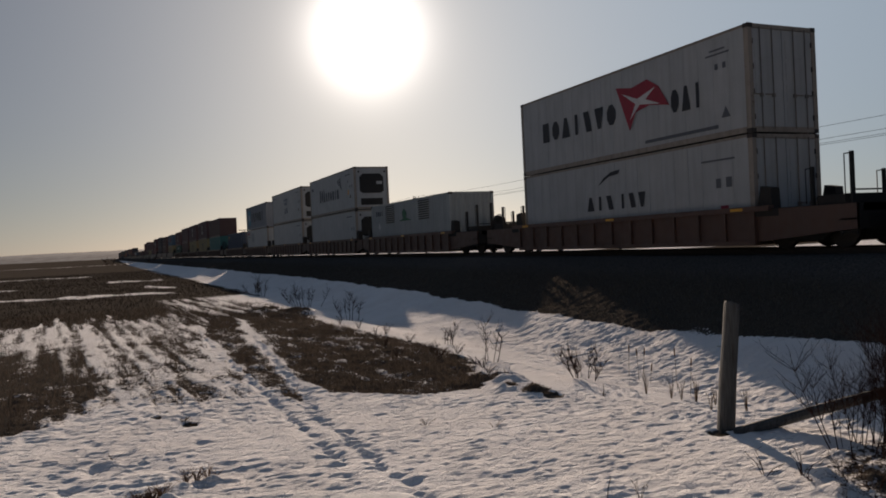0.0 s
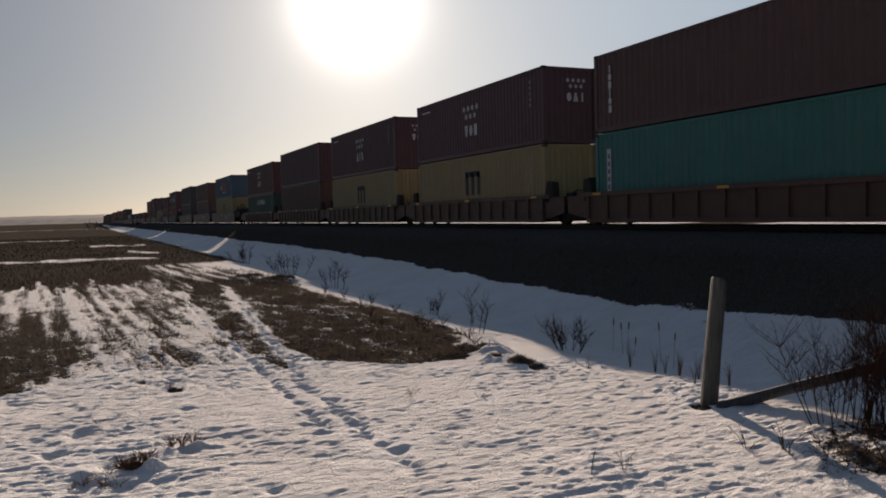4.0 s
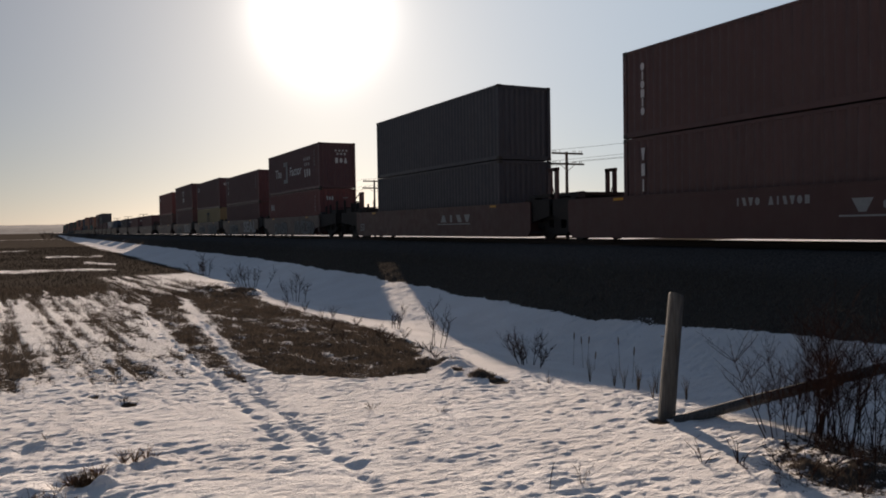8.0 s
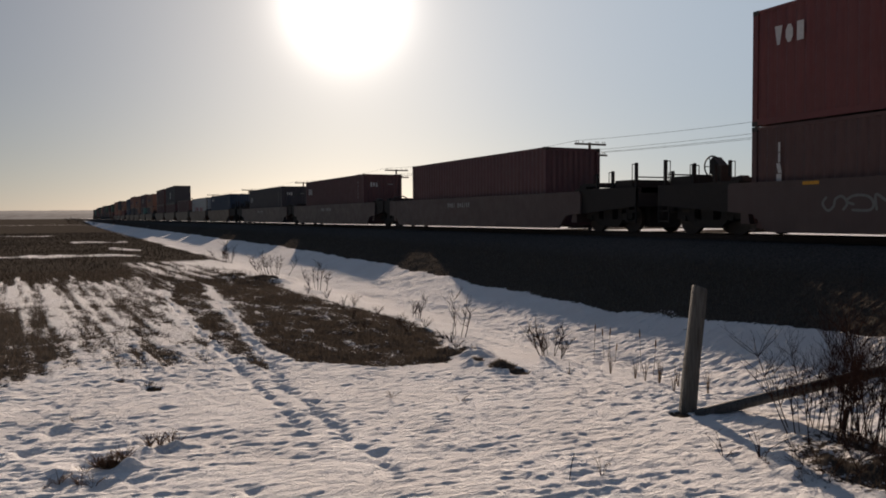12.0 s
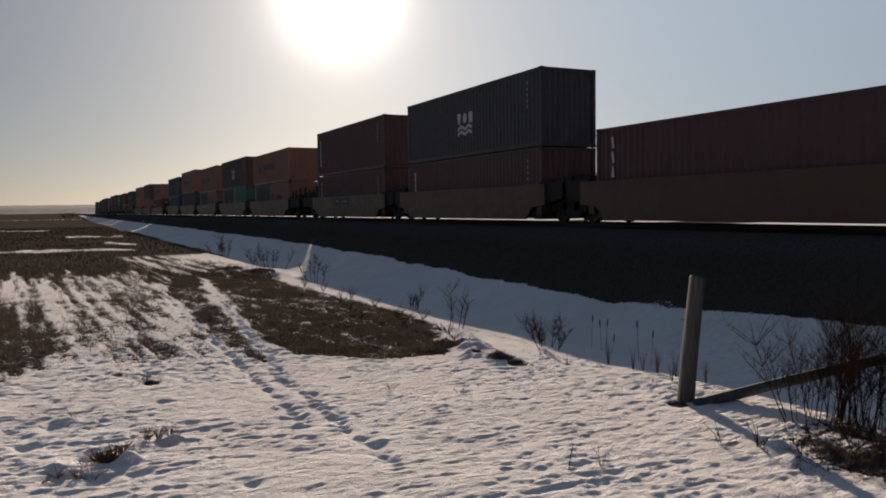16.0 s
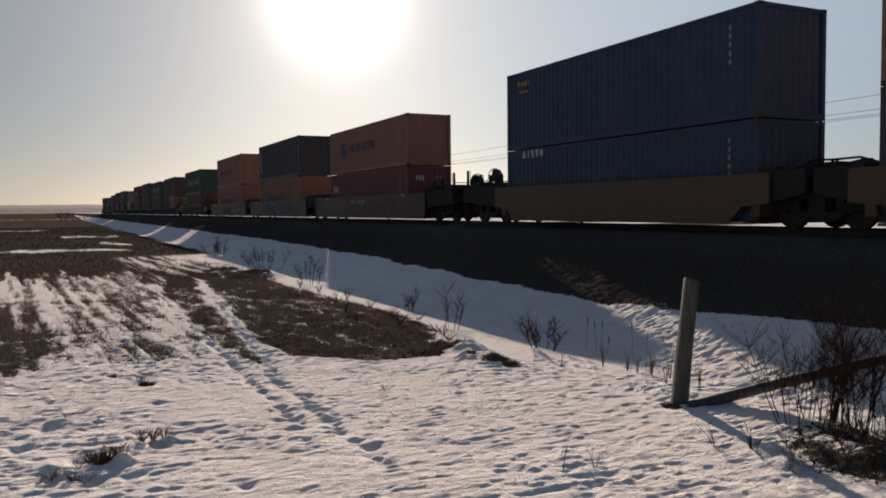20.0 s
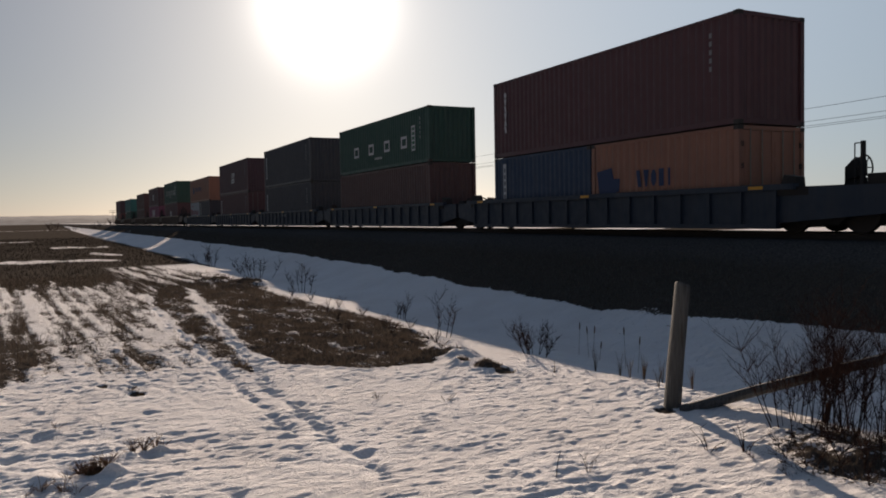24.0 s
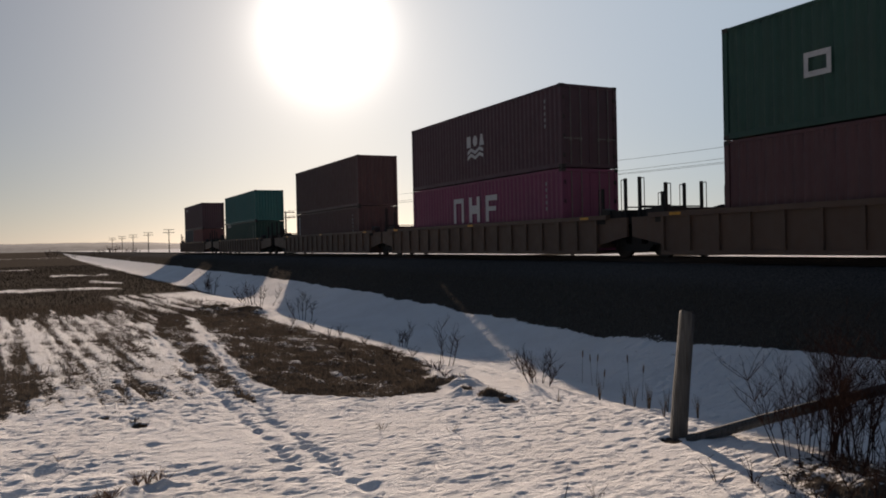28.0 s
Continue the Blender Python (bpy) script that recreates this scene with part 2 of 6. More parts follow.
FIELD_GRASS = blade_material("dark_field_grass", (0.1, 0.084, 0.067), (0.046, 0.039, 0.031), 0.05)
TWIG = blade_material("bare_twig_bark", (0.08, 0.045, 0.035), (0.03, 0.02, 0.018), 0.05)
STUBBLE = blade_material("brown_weed_stalk", (0.3, 0.21, 0.14), (0.15, 0.1, 0.07), 0.5)
CATTAIL = plain("cattail_head", (0.16, 0.085, 0.04), 0.95)
STRAW = blade_material("pale_dead_stalk", (0.24, 0.17, 0.1), (0.12, 0.08, 0.05))


# ---- mesh helpers ----
class Shape:
    """Gathers boxes, rods, rings and sheets into one mesh."""

    def __init__(self):
        self.v, self.f = [], []

    def add(self, verts, faces):
        k = len(self.v)
        self.v += [tuple(p) for p in verts]
        self.f += [tuple(i + k for i in f) for f in faces]
        return self

    def box(self, x0, x1, y0, y1, z0, z1):
        return self.add([(x, y, z) for x in (x0, x1) for y in (y0, y1) for z in (z0, z1)],
                        [(0, 1, 3, 2), (4, 6, 7, 5), (0, 4, 5, 1), (2, 3, 7, 6), (0, 2, 6, 4), (1, 5, 7, 3)])

    def prism(self, outline, axis, a, b):
        """A flat outline of (u, w) pushed along an axis from a to b."""
        put = {0: lambda u, w, s: (s, u, w), 1: lambda u, w, s: (u, s, w), 2: lambda u, w, s: (u, w, s)}[axis]
        n = len(outline)
        verts = [put(u, w, a) for u, w in outline] + [put(u, w, b) for u, w in outline]
        faces = [tuple(range(n))[::-1], tuple(range(n, 2 * n))] + [(i, (i + 1) % n, n + (i + 1) % n, n + i) for i in range(n)]
        return self.add(verts, faces)

    def rod(self, a, b, r0, r1=None, n=6):
        a, b = Vector(a), Vector(b)
        r1 = r0 if r1 is None else r1
        q = (b - a).to_track_quat("Z", "Y")
        ring = [Vector((math.cos(2 * math.pi * i / n), math.sin(2 * math.pi * i / n), 0)) for i in range(n)]
        verts = [a + q @ (p * r0) for p in ring] + [b + q @ (p * r1) for p in ring]
        return self.add(verts, [(i, (i + 1) % n, n + (i + 1) % n, n + i) for i in range(n)] + [tuple(range(n))[::-1], tuple(range(n, 2 * n))])

    def pipe(self, points, r, n=6):
        for a, b in zip(points, points[1:]):
            self.rod(a, b, r, n=n)
        return self

    def ring(self, centre, axis, radius, r, n=20):
        c = Vector(centre)
        u, w = [(Vector((0, 1, 0)), Vector((0, 0, 1))), (Vector((1, 0, 0)), Vector((0, 0, 1))), (Vector((1, 0, 0)), Vector((0, 1, 0)))][axis]
        p = [c + radius * (math.cos(2 * math.pi * i / n) * u + math.sin(2 * math.pi * i / n) * w) for i in range(n + 1)]
        return self.pipe(p, r, 5)

    def mesh(self, name, material):
        m = bpy.data.meshes.new(name)
        m.from_pydata(self.v, [], self.f)
        m.materials.append(material)
        m.update()
        return m


def part(name, shape, material, parent, label="", at=None):
    data = shape.mesh(name, material) if isinstance(shape, Shape) else shape
    ob = new(name, data)
    ob.parent = parent
    if at is not None:
        ob.matrix_basis = at if isinstance(at, Matrix) else Matrix.Translation(at)
    if label:
        ob["label"] = label
    return ob


def word_mesh(text, height, material, bold=0.0):
    """A word in the built-in typeface, as a thin mesh in the x-z plane, base line at z = 0."""
    cu = bpy.data.curves.new("word", "FONT")
    cu.body, cu.size, cu.extrude, cu.offset = text, height * 1.4, 0.002, bold
    ob = bpy.data.objects.new("word", cu)
    scene.collection.objects.link(ob)
    bpy.context.view_layer.update()
    m = bpy.data.meshes.new_from_object(ob.evaluated_get(bpy.context.evaluated_depsgraph_get()))
    bpy.data.objects.remove(ob)
    m.transform(pose(0, 0, 0, 90, 0, 0))
    m.materials.clear()
    m.materials.append(material)
    return m


# ---- the land ----
def lattice(ix, iy, seed):
    h = (ix.astype(np.int64) * 374761393 + iy.astype(np.int64) * 668265263 + seed * 974634777) & 0xFFFFFFFF
    h = ((h ^ (h >> 13)) * 1274126177) & 0xFFFFFFFF
    return ((h ^ (h >> 16)) & 0xFFFF) / 65535.0


def waves(x, y, scale, seed=0, octaves=1):
    """Smooth value noise from -1 to 1 at a wavelength of about scale metres."""
    total, amp, norm = 0.0, 1.0, 0.0
    for o in range(octaves):
        u, w = x / scale * 2**o, y / scale * 2**o
        iu, iw = np.floor(u), np.floor(w)
        a, b = u - iu, w - iw
        a, b = a * a * (3 - 2 * a), b * b * (3 - 2 * b)
        k = seed * 7 + o
        n = ((lattice(iu, iw, k) * (1 - a) + lattice(iu + 1, iw, k) * a) * (1 - b)
             + (lattice(iu, iw + 1, k) * (1 - a) + lattice(iu + 1, iw + 1, k) * a) * b)
        total, norm, amp = total + amp * (2 * n - 1), norm + amp, amp * 0.5
    return total / norm


def step(v, a, b):
    q = np.clip((v - a) / (b - a), 0, 1)
    return q * q * (3 - 2 * q)


TRACK_X, RAIL_TOP = 17.09, 1.05
# the lie of the land across the track: field, ditch, bank, ballast, far field
LIE_X = (-9000, -60, 5.8, 7.0, 8.0, 8.8, 9.8, 11.0, 12.0, 14.2, 14.9, 15.3, 19.1, 19.9, 22.5, 30, 70, 9000)
LIE_Z = (-0.6, -0.6, -0.6, -0.7, -0.92, -1.0, -0.84, -0.48, -0.16, 0.66, 0.86, 0.9, 0.9, 0.84, 0.38, 0.36, 0.4, 0.4)


def snow_line(y):
    """X at which the bank's snow ends."""
    return np.interp(y, (0, 8, 14, 20, 29, 48, 120), (11.7, 11.5, 10.95, 11.15, 11.5, 11.9, 12.0)) + 0.1 * waves(y, 0 * y, 1.9, 3, 2)


def between(v, a, b):
    """How far v lies inside the span from a to b."""
    return np.minimum(v - a, b - v)


def bare_patch(x, y):
    """1 inside the mat of dead grass beside the ditch and the ridge between the wheel ruts, 0 outside."""
    left = np.interp(y, (10.6, 11.3, 11.85, 13.4, 15, 18, 20, 24, 28), (4.3, 3.75, 3.05, 3.1, 3.2, 3.46, 3.62, 4.05, 4.4))
    right = np.interp(y, (10.6, 11.0, 12.7, 13.8, 15.6, 18.3, 20.6, 22.7, 26, 29), (5.0, 5.3, 6.1, 6.4, 6.6, 6.5, 6.5, 6.25, 6.2, 5.6))
    mat = np.minimum(between(x, left, right), np.minimum((y - 10.75) * 0.8, (28.5 - y) * 0.25))
    inner = np.interp(y, (11.6, 13, 15, 18.7, 21.4, 26.8), (2.6, 2.42, 2.43, 2.48, 2.52, 3.1))
    outer = np.interp(y, (11.6, 13.5, 15.3, 17.6, 20.7, 26), (2.68, 2.76, 2.89, 3.06, 3.3, 3.95))
    ridge_line = np.minimum(between(x, inner, outer), np.minimum((y - 11.5) * 0.4, (27.5 - y) * 0.2)) * 1.2 + 0.07
    thin = 0.08 - np.abs(x - np.interp(y, (14, 16.7, 21.6, 26.2, 33), (2.1, 2.19, 2.2, 2.36, 2.6)))
    thin = np.minimum(thin, np.minimum((y - 13.5) * 0.3, (33 - y) * 0.2))
    inside = np.maximum(np.maximum(mat, ridge_line), thin)
    return step(inside + 0.22 * waves(x, y * 0.5, 0.6, 5, 4) + 0.16 * waves(x + 0.03 * y, y * 0.1, 0.14, 6, 2), -0.16, 0.18)


TRODDEN = (((6.3, 2.52), (7.6, 2.5), (9.2, 2.63), (9.9, 2.57), (10.6, 2.6), (11.4, 2.72), (12, 2.84), (13.4, 2.92), (14.8, 3.04), (17, 3.26), (20, 3.47), (25, 3.95)),
           ((8.0, 2.2), (9.5, 2.26), (11.1, 2.24), (12.6, 2.3), (14.6, 2.33), (17, 2.34), (21, 2.36), (27, 2.7)))


def ruts(x, y):
    """The trodden and driven lines in the snow, from 0 to 1."""
    d = 0.0
    for ends, w in zip(TRODDEN, (0.1, 0.075)):
        line = np.interp(y, [e[0] for e in ends], [e[1] for e in ends]) + 0.05 * waves(y, 0 * y, 0.5, 11)
        ya, yb = ends[0][0], ends[-1][0]
        d = np.maximum(d, np.exp(-((x - line) / w) ** 2) * step(y, ya - 0.6, ya + 0.6) * (1 - step(y, yb - 5, yb)))
    return d


def cover_at(x, y):
    """How far the ground lies under snow: 1 all, 0 none."""
    rows = waves(x + 0.055 * y, y * 0.03, 0.2, 55, 2)
    ragged = waves(x + 0.05 * y, y * 0.09, 0.12, 26, 2)
    flecks = waves(x * 0.9, y * 0.45, 0.24, 27, 3)
    clump = waves(x, y * 0.35, 1.5, 22, 2)
    bare = bare_patch(x, y) * np.clip(0.84 + 0.5 * flecks + 0.25 * clump + 0.2 * ragged, 0, 1) * (1 - 0.75 * step(ruts(x, y), 0.4, 0.9))
    # the solid stand of stubble on the open side
    edge = np.interp(y, (11, 11.5, 12, 13.4, 14, 16.7, 21.5, 24), (-1.4, -0.75, -0.62, -0.3, -0.2, -0.5, -1.3, -2.3)) + 0.22 + 0.3 * waves(x, y * 0.4, 0.8, 23, 3) + 0.4 * rows + 0.35 * ragged
    stand = step(edge - x, -0.4, 0.3) * step(y - 0.85 * x + 0.3 * flecks, 12.2, 12.7) * (1 - step(y, 21, 23.5))
    bare = np.maximum(bare, stand * np.clip(0.9 + 0.45 * flecks + 0.3 * clump + 0.3 * rows, 0, 1))
    # mottled ground where single rows break through
    lower = 12.2 + 0.5 * clump + 1.2 * flecks + 1.4 * rows
    mid = step(y, lower - 0.5, lower + 0.7) * (1 - step(y, 21.5, 23.5)) * (1 - step(x, 2.0, 2.25)) * step(x, -9, -3)
    thicket = step(between(x, 0.75 + 0.02 * (y - 13), 1.55 + 0.09 * (y - 13)) + 0.15 * flecks, -0.1, 0.2) * step(y, 12.8, 14) * (1 - step(y, 20.5, 21.8))
    bare = np.maximum(bare, mid * np.clip(0.49 + 0.14 * thicket + 0.5 * rows + 0.16 * clump + 0.35 * flecks + 0.35 * ragged, 0, 0.95))
    # a drifted band with sparse rows, then a dark band of taller grass
    band = step(y, 19, 22) * (1 - step(x, 2.9, 3.8))
    bare = np.maximum(bare, band * np.clip(0.27 + 0.6 * rows + 0.25 * clump + 0.25 * flecks + 0.3 * ragged, 0, 0.9))
    fringe = step(y + 4.5 * waves(x + 0.06 * y, y * 0.03, 0.35, 24, 2) + 2.0 * ragged + 0.2 * (x + 2), 27.0, 33.0) * (1 - step(x, 2.0 + 0 * y, 3.4))
    bare = np.maximum(bare, fringe * np.clip(1.0 + 0.25 * rows, 0, 1))
    comb = step(y, 24, 27) * step(x, 1.2, 2.2) * (1 - step(x, 5.0, 6.2)) * (1 - step(y, 44, 50))
    bare = np.maximum(bare, comb * np.clip(0.48 + 0.95 * waves(x + 0.04 * y, y * 0.06, 0.3, 25, 2) + 0.25 * clump, 0, 0.95))
    # the far field, dark but for a few long drifts
    far = step(y, 38, 44) * (1 - step(x, 5.0 + 0.01 * y, 6.6 + 0.01 * y))
    strips = np.maximum.reduce([
        np.exp(-((y - 50.5 + 0.15 * x - 1.2 * waves(x, 0 * x, 5, 31)) / 2.0) ** 2) * (1 - step(x, 3.5, 5.5)),
        np.exp(-((y - 60 - 2 * waves(x, 0 * x, 1.5, 30)) / 3.0) ** 2) * step(x, 0.2, 1.0) * (1 - step(x, 4.5, 5.5)) * step(waves(x, 0 * x, 0.6, 29), -0.3, 0.2),
        np.exp(-((y - 72 + 2 * waves(x, 0 * x, 5, 32)) / 1.8) ** 2) * (1 - step(x, -6.5, -5.5)),
        np.exp(-((y - 79 + 3 * waves(x, 0 * x, 2, 32)) / 4.0) ** 2) * step(x, -0.5, 0.8) * (1 - step(x, 5, 6)),
        np.exp(-((y - 112 - 3 * waves(x, 0 * x, 15, 33)) / 3.5) ** 2) * (1 - step(x, -1.5, 1.5)),
        0.9 * np.exp(-((y - 175 - 6 * waves(x, 0 * x, 12, 33)) / 8.0) ** 2) * step(waves(x, 0 * x, 12, 34), 0.0, 0.4) * step(x, -4, 2),
        0.8 * np.exp(-((y - 290) / 12.0) ** 2) * step(waves(x, 0 * x, 40, 35), 0.1, 0.4)])
    strips = step(0.75 * strips + 0.5 * waves(x, y * 0.3, 0.8, 53, 3), 0.3, 0.75)
    strips = strips * np.clip(0.85 + 0.6 * waves(x, y * 0.4, 0.7, 28, 2), 0, 1)
    bare = np.maximum(bare * (1 - 0.9 * strips), far * (1 - strips) * (1.0 + 0.06 * waves(x, y, 4, 37)))
    bare = np.maximum(bare, 0.8 * step(y, 30, 38) * step(x, 6.2, 7.0) * (1 - step(x, 8.2, 9.2)) * step(waves(x, y, 4, 38, 2), -0.1, 0.3))
    # a heap of clods where the mat ends
    heap = step(y, 23.5, 25.5) * (1 - step(y, 32, 36)) * step(x, 4.3, 5.2) * (1 - step(x, 6.2, 6.9))
    bare = np.maximum(bare, heap * np.clip(0.42 + 0.8 * clump + 0.5 * flecks, 0, 1))
    # clods and tufts
    for cx, cy, r in ((5.6, 9.8, 0.2), (5.7, 9.4, 0.14), (5.5, 10.3, 0.18), (5.45, 11.1, 0.24), (5.84, 11.2, 0.22), (5.15, 11.0, 0.15), (0.98, 10.7, 0.08), (0.6, 11.4, 0.06), (0.34, 7.58, 0.07), (0.1, 7.2, 0.05), (6.02, 6.6, 0.1),
                      (6.1, 27.0, 0.6), (5.4, 29.0, 0.6)):
        bare = np.maximum(bare, 1 - step(np.hypot(x - cx, (y - cy) * 0.8) + 0.1 * flecks, r * 0.5, r * 1.3))
    # bare mat at the shrubs' foot, spread wider to darken snow the twigs shade
    tangle = 1 - step(np.hypot((x - 6.75) * 0.7, (y - 4.5) * 0.95) + 0.2 * flecks, 0.45, 1.2)
    bare = np.maximum(bare, tangle * (0.6 + 0.7 * flecks))
    # brush that closes the far end of the ditch
    bare = np.maximum(bare, 0.95 * step(y + 4 * clump, 40, 46) * step(x, 4.6, 5.6) * (1 - step(x + 0.7 * clump, 7.6, 8.8)) * (1 - step(y, 95, 120)))
    c = 1 - np.clip(bare, 0, 1)
    # beyond the line dead grass shows between two drifts
    beyond = step(x, 21, 23) * (1 - step(x, 90, 140))
    along = y + 1.2 * flecks
    drift = np.maximum.reduce([step(along, 25, 27.5) * (1 - step(along, 38.5, 40.5)), step(along, 46.5, 48.5) * (1 - step(along, 53.5, 55.5)), step(along, 60, 62)])
    c = np.minimum(c, 1 - beyond * (1 - drift))
    # the bank: snow at its foot, bare turf above; the far field beyond the line is white again
    c = np.where(x > 9.5, np.minimum(c, 1 - step(x - snow_line(y) + 0.05 * flecks, -0.1, 0.15) * (1 - step(x, 20.5, 22.5))), c)
    c = np.where((x > 11) & (x < 20), np.maximum(c, 0.5 * step(waves(x, y, 1.6, 39, 2), 0.66, 0.8) * (1 - step(x, 12.8, 14))), c)
    return c


DENTS = ((2.62, 6.85), (2.58, 6.34), (2.52, 7.61), (2.53, 7.93), (2.58, 8.37), (1.93, 7.03), (2.1, 7.34), (2.12, 7.79), (2.1, 8.18), (2.14, 8.56), (2.03, 10.11),
         (2.6, 9.23), (2.59, 9.97), (2.62, 11.01), (3.78, 7.75), (1.14, 8.47), (1.26, 8.16), (1.03, 9.51), (3.78, 6.97))


def height_at(x, y, fine=True):
    z = np.interp(x, LIE_X, LIE_Z)
    # a low shelf beside the fence
    z = z + 0.13 * step(x, 5.9, 6.7) * (1 - step(x, 7.0, 7.7)) * (1 - step(y, 7.2, 9.5))
    near = 1 - step(np.hypot(x, y), 45, 90)
    z = z + 0.05 * waves(x, y, 6.0, 41, 2) * (1 - step(x, 13, 14.5) * (1 - step(x, 21, 24)))
    if not fine:
        return z
    c = cover_at(x, y)
    soft = near * (1 - step(x, 13.5, 14.5))
    vigour = 1.0 + 0.6 * waves(x, y, 1.3, 40, 2) + 0.5 * step(x, 7.5, 10)
    ripple = 0.019 * waves(x * 0.45 + 0.2 * y, y, 0.058, 43, 3) + 0.005 * waves(x * 0.4 - 0.15 * y, y, 0.1, 44) + 0.004 * waves(x * 0.6 - 0.1 * y, y, 0.3, 49)
    z = z + soft * (0.014 * waves(x * 0.7 + 0.3 * y, y, 0.8, 42, 2) + vigour * ripple)
    z = z + soft * (0.022 * waves(x * 0.8, y * 0.8 + 0.3 * x, 0.2, 51, 2) + 0.05 * waves(x * 1.2, y * 0.7, 0.9, 54, 3)) * step(x, 7.2, 9)
    z = z + soft * 0.03 * (step(c, 0.2, 0.8) - 0.5)
    # broken crust below the stubble
    z = z + soft * 0.024 * waves(x, y * 0.8, 0.16, 56, 2) * step(y, 9.6, 11.2) * (1 - step(y, 14, 17)) * (1 - step(x, 1.9, 2.3))
    z = z + soft * ruts(x, y) * (0.045 * waves(x * 0.6, y, 0.09, 46) - 0.026)
    z = z + soft * bare_patch(x, y) * 0.04 * waves(x, y, 0.4, 47, 2)
    for dx, dy in DENTS:
        z = z - 0.017 * np.exp(-(((x - dx) / 0.11) ** 2 + ((y - dy) / 0.05) ** 2)) + 0.016 * np.exp(-(((x - dx) / 0.1) ** 2 + ((y - dy - 0.13) / 0.06) ** 2))
    for cx, cy, r, h in ((5.62, 9.75, 0.22, 0.12), (5.45, 10.3, 0.2, 0.09), (5.75, 10.75, 0.25, 0.13), (5.5, 11.3, 0.25, 0.1), (6.0, 11.4, 0.2, 0.1), (6.2, 27.0, 0.8, 0.22), (5.4, 29.0, 0.8, 0.16),
                        (0.47, 7.45, 0.09, 0.09), (0.62, 7.85, 0.1, 0.06), (0.14, 7.72, 0.1, -0.08), (-0.08, 7.62, 0.12, 0.05), (0.0, 7.42, 0.1, 0.05), (0.82, 7.88, 0.08, -0.08), (0.92, 7.96, 0.07, 0.07), (-0.12, 7.16, 0.07, -0.06), (0.2, 7.06, 0.09, -0.06),
                        (1.33, 6.39, 0.07, -0.05), (-0.14, 9.06, 0.12, -0.07), (-0.35, 8.37, 0.12, -0.06), (0.48, 7.04, 0.06, -0.04), (6.0, 4.75, 0.12, 0.08), (5.75, 4.95, 0.12, 0.06), (5.5, 4.6, 0.14, 0.06), (6.3, 4.35, 0.15, 0.09), (5.9, 4.3, 0.12, -0.07)):
        z = z + h * (1 + 0.5 * waves(x, y, 0.15, 52)) * np.exp(-((x - cx) ** 2 + ((y - cy) * 0.9) ** 2) / r**2)
    stones = (step(x, 13.6, 14.3) * (1 - step(x, 20, 20.8))) * near * 0.03 * waves(x, y, 0.12, 48)
    return z + stones


def graded(stops):
    """Coordinates from (place, spacing) stops, the spacing growing evenly between them."""
    out = [stops[0][0]]
    for (a, da), (b, db) in zip(stops, stops[1:]):
        while out[-1] < b - 1e-6:
            q = (out[-1] - a) / (b - a)
            out.append(min(b, out[-1] + da * (db / da) ** q))
    return np.array(out)


def ground_sheet():
    xs = graded([(-4200, 900), (-300, 60), (-40, 6), (-8, 0.5), (-2.5, 0.05), (-0.8, 0.026), (7.5, 0.026), (9, 0.05), (13, 0.07), (16, 0.25), (24, 1.0), (60, 8), (500, 120), (4200, 900)])
    ys = graded([(-600, 200), (-20, 6), (2, 0.5), (4.5, 0.02), (11, 0.024), (14, 0.035), (22, 0.1), (40, 0.3), (80, 1.2), (200, 6), (900, 60), (4300, 500)])
    gx, gy = np.meshgrid(xs, ys)
    z, c = height_at(gx, gy), cover_at(gx, gy)
    nx, ny = len(xs), len(ys)
    m = bpy.data.meshes.new("ground")
    i = (np.arange(ny - 1)[:, None] * nx + np.arange(nx - 1)[None]).ravel()
    quads = np.stack([i, i + 1, i + nx + 1, i + nx], 1)
    m.from_pydata(np.stack([gx.ravel(), gy.ravel(), z.ravel()], 1).tolist(), [], quads.tolist())
    m.polygons.foreach_set("use_smooth", np.ones(len(quads), bool))
    m.attributes.new("cover", "FLOAT", "POINT").data.foreach_set("value", c.ravel().astype(np.float32))
    stone = step(gx, 13.3, 14.2) * (1 - step(gx, 20, 21))
    m.attributes.new("stone", "FLOAT", "POINT").data.foreach_set("value", stone.ravel().astype(np.float32))
    m.materials.append(GROUND)
    return tagged(new("ground", m), "thawing prairie field with old snow, dead turf and a ballasted bank", "ground", kind="structure")


ground_sheet()


def land(x, y, fine=True):
    return float(height_at(np.array([float(x)]), np.array([float(y)]), fine)[0])


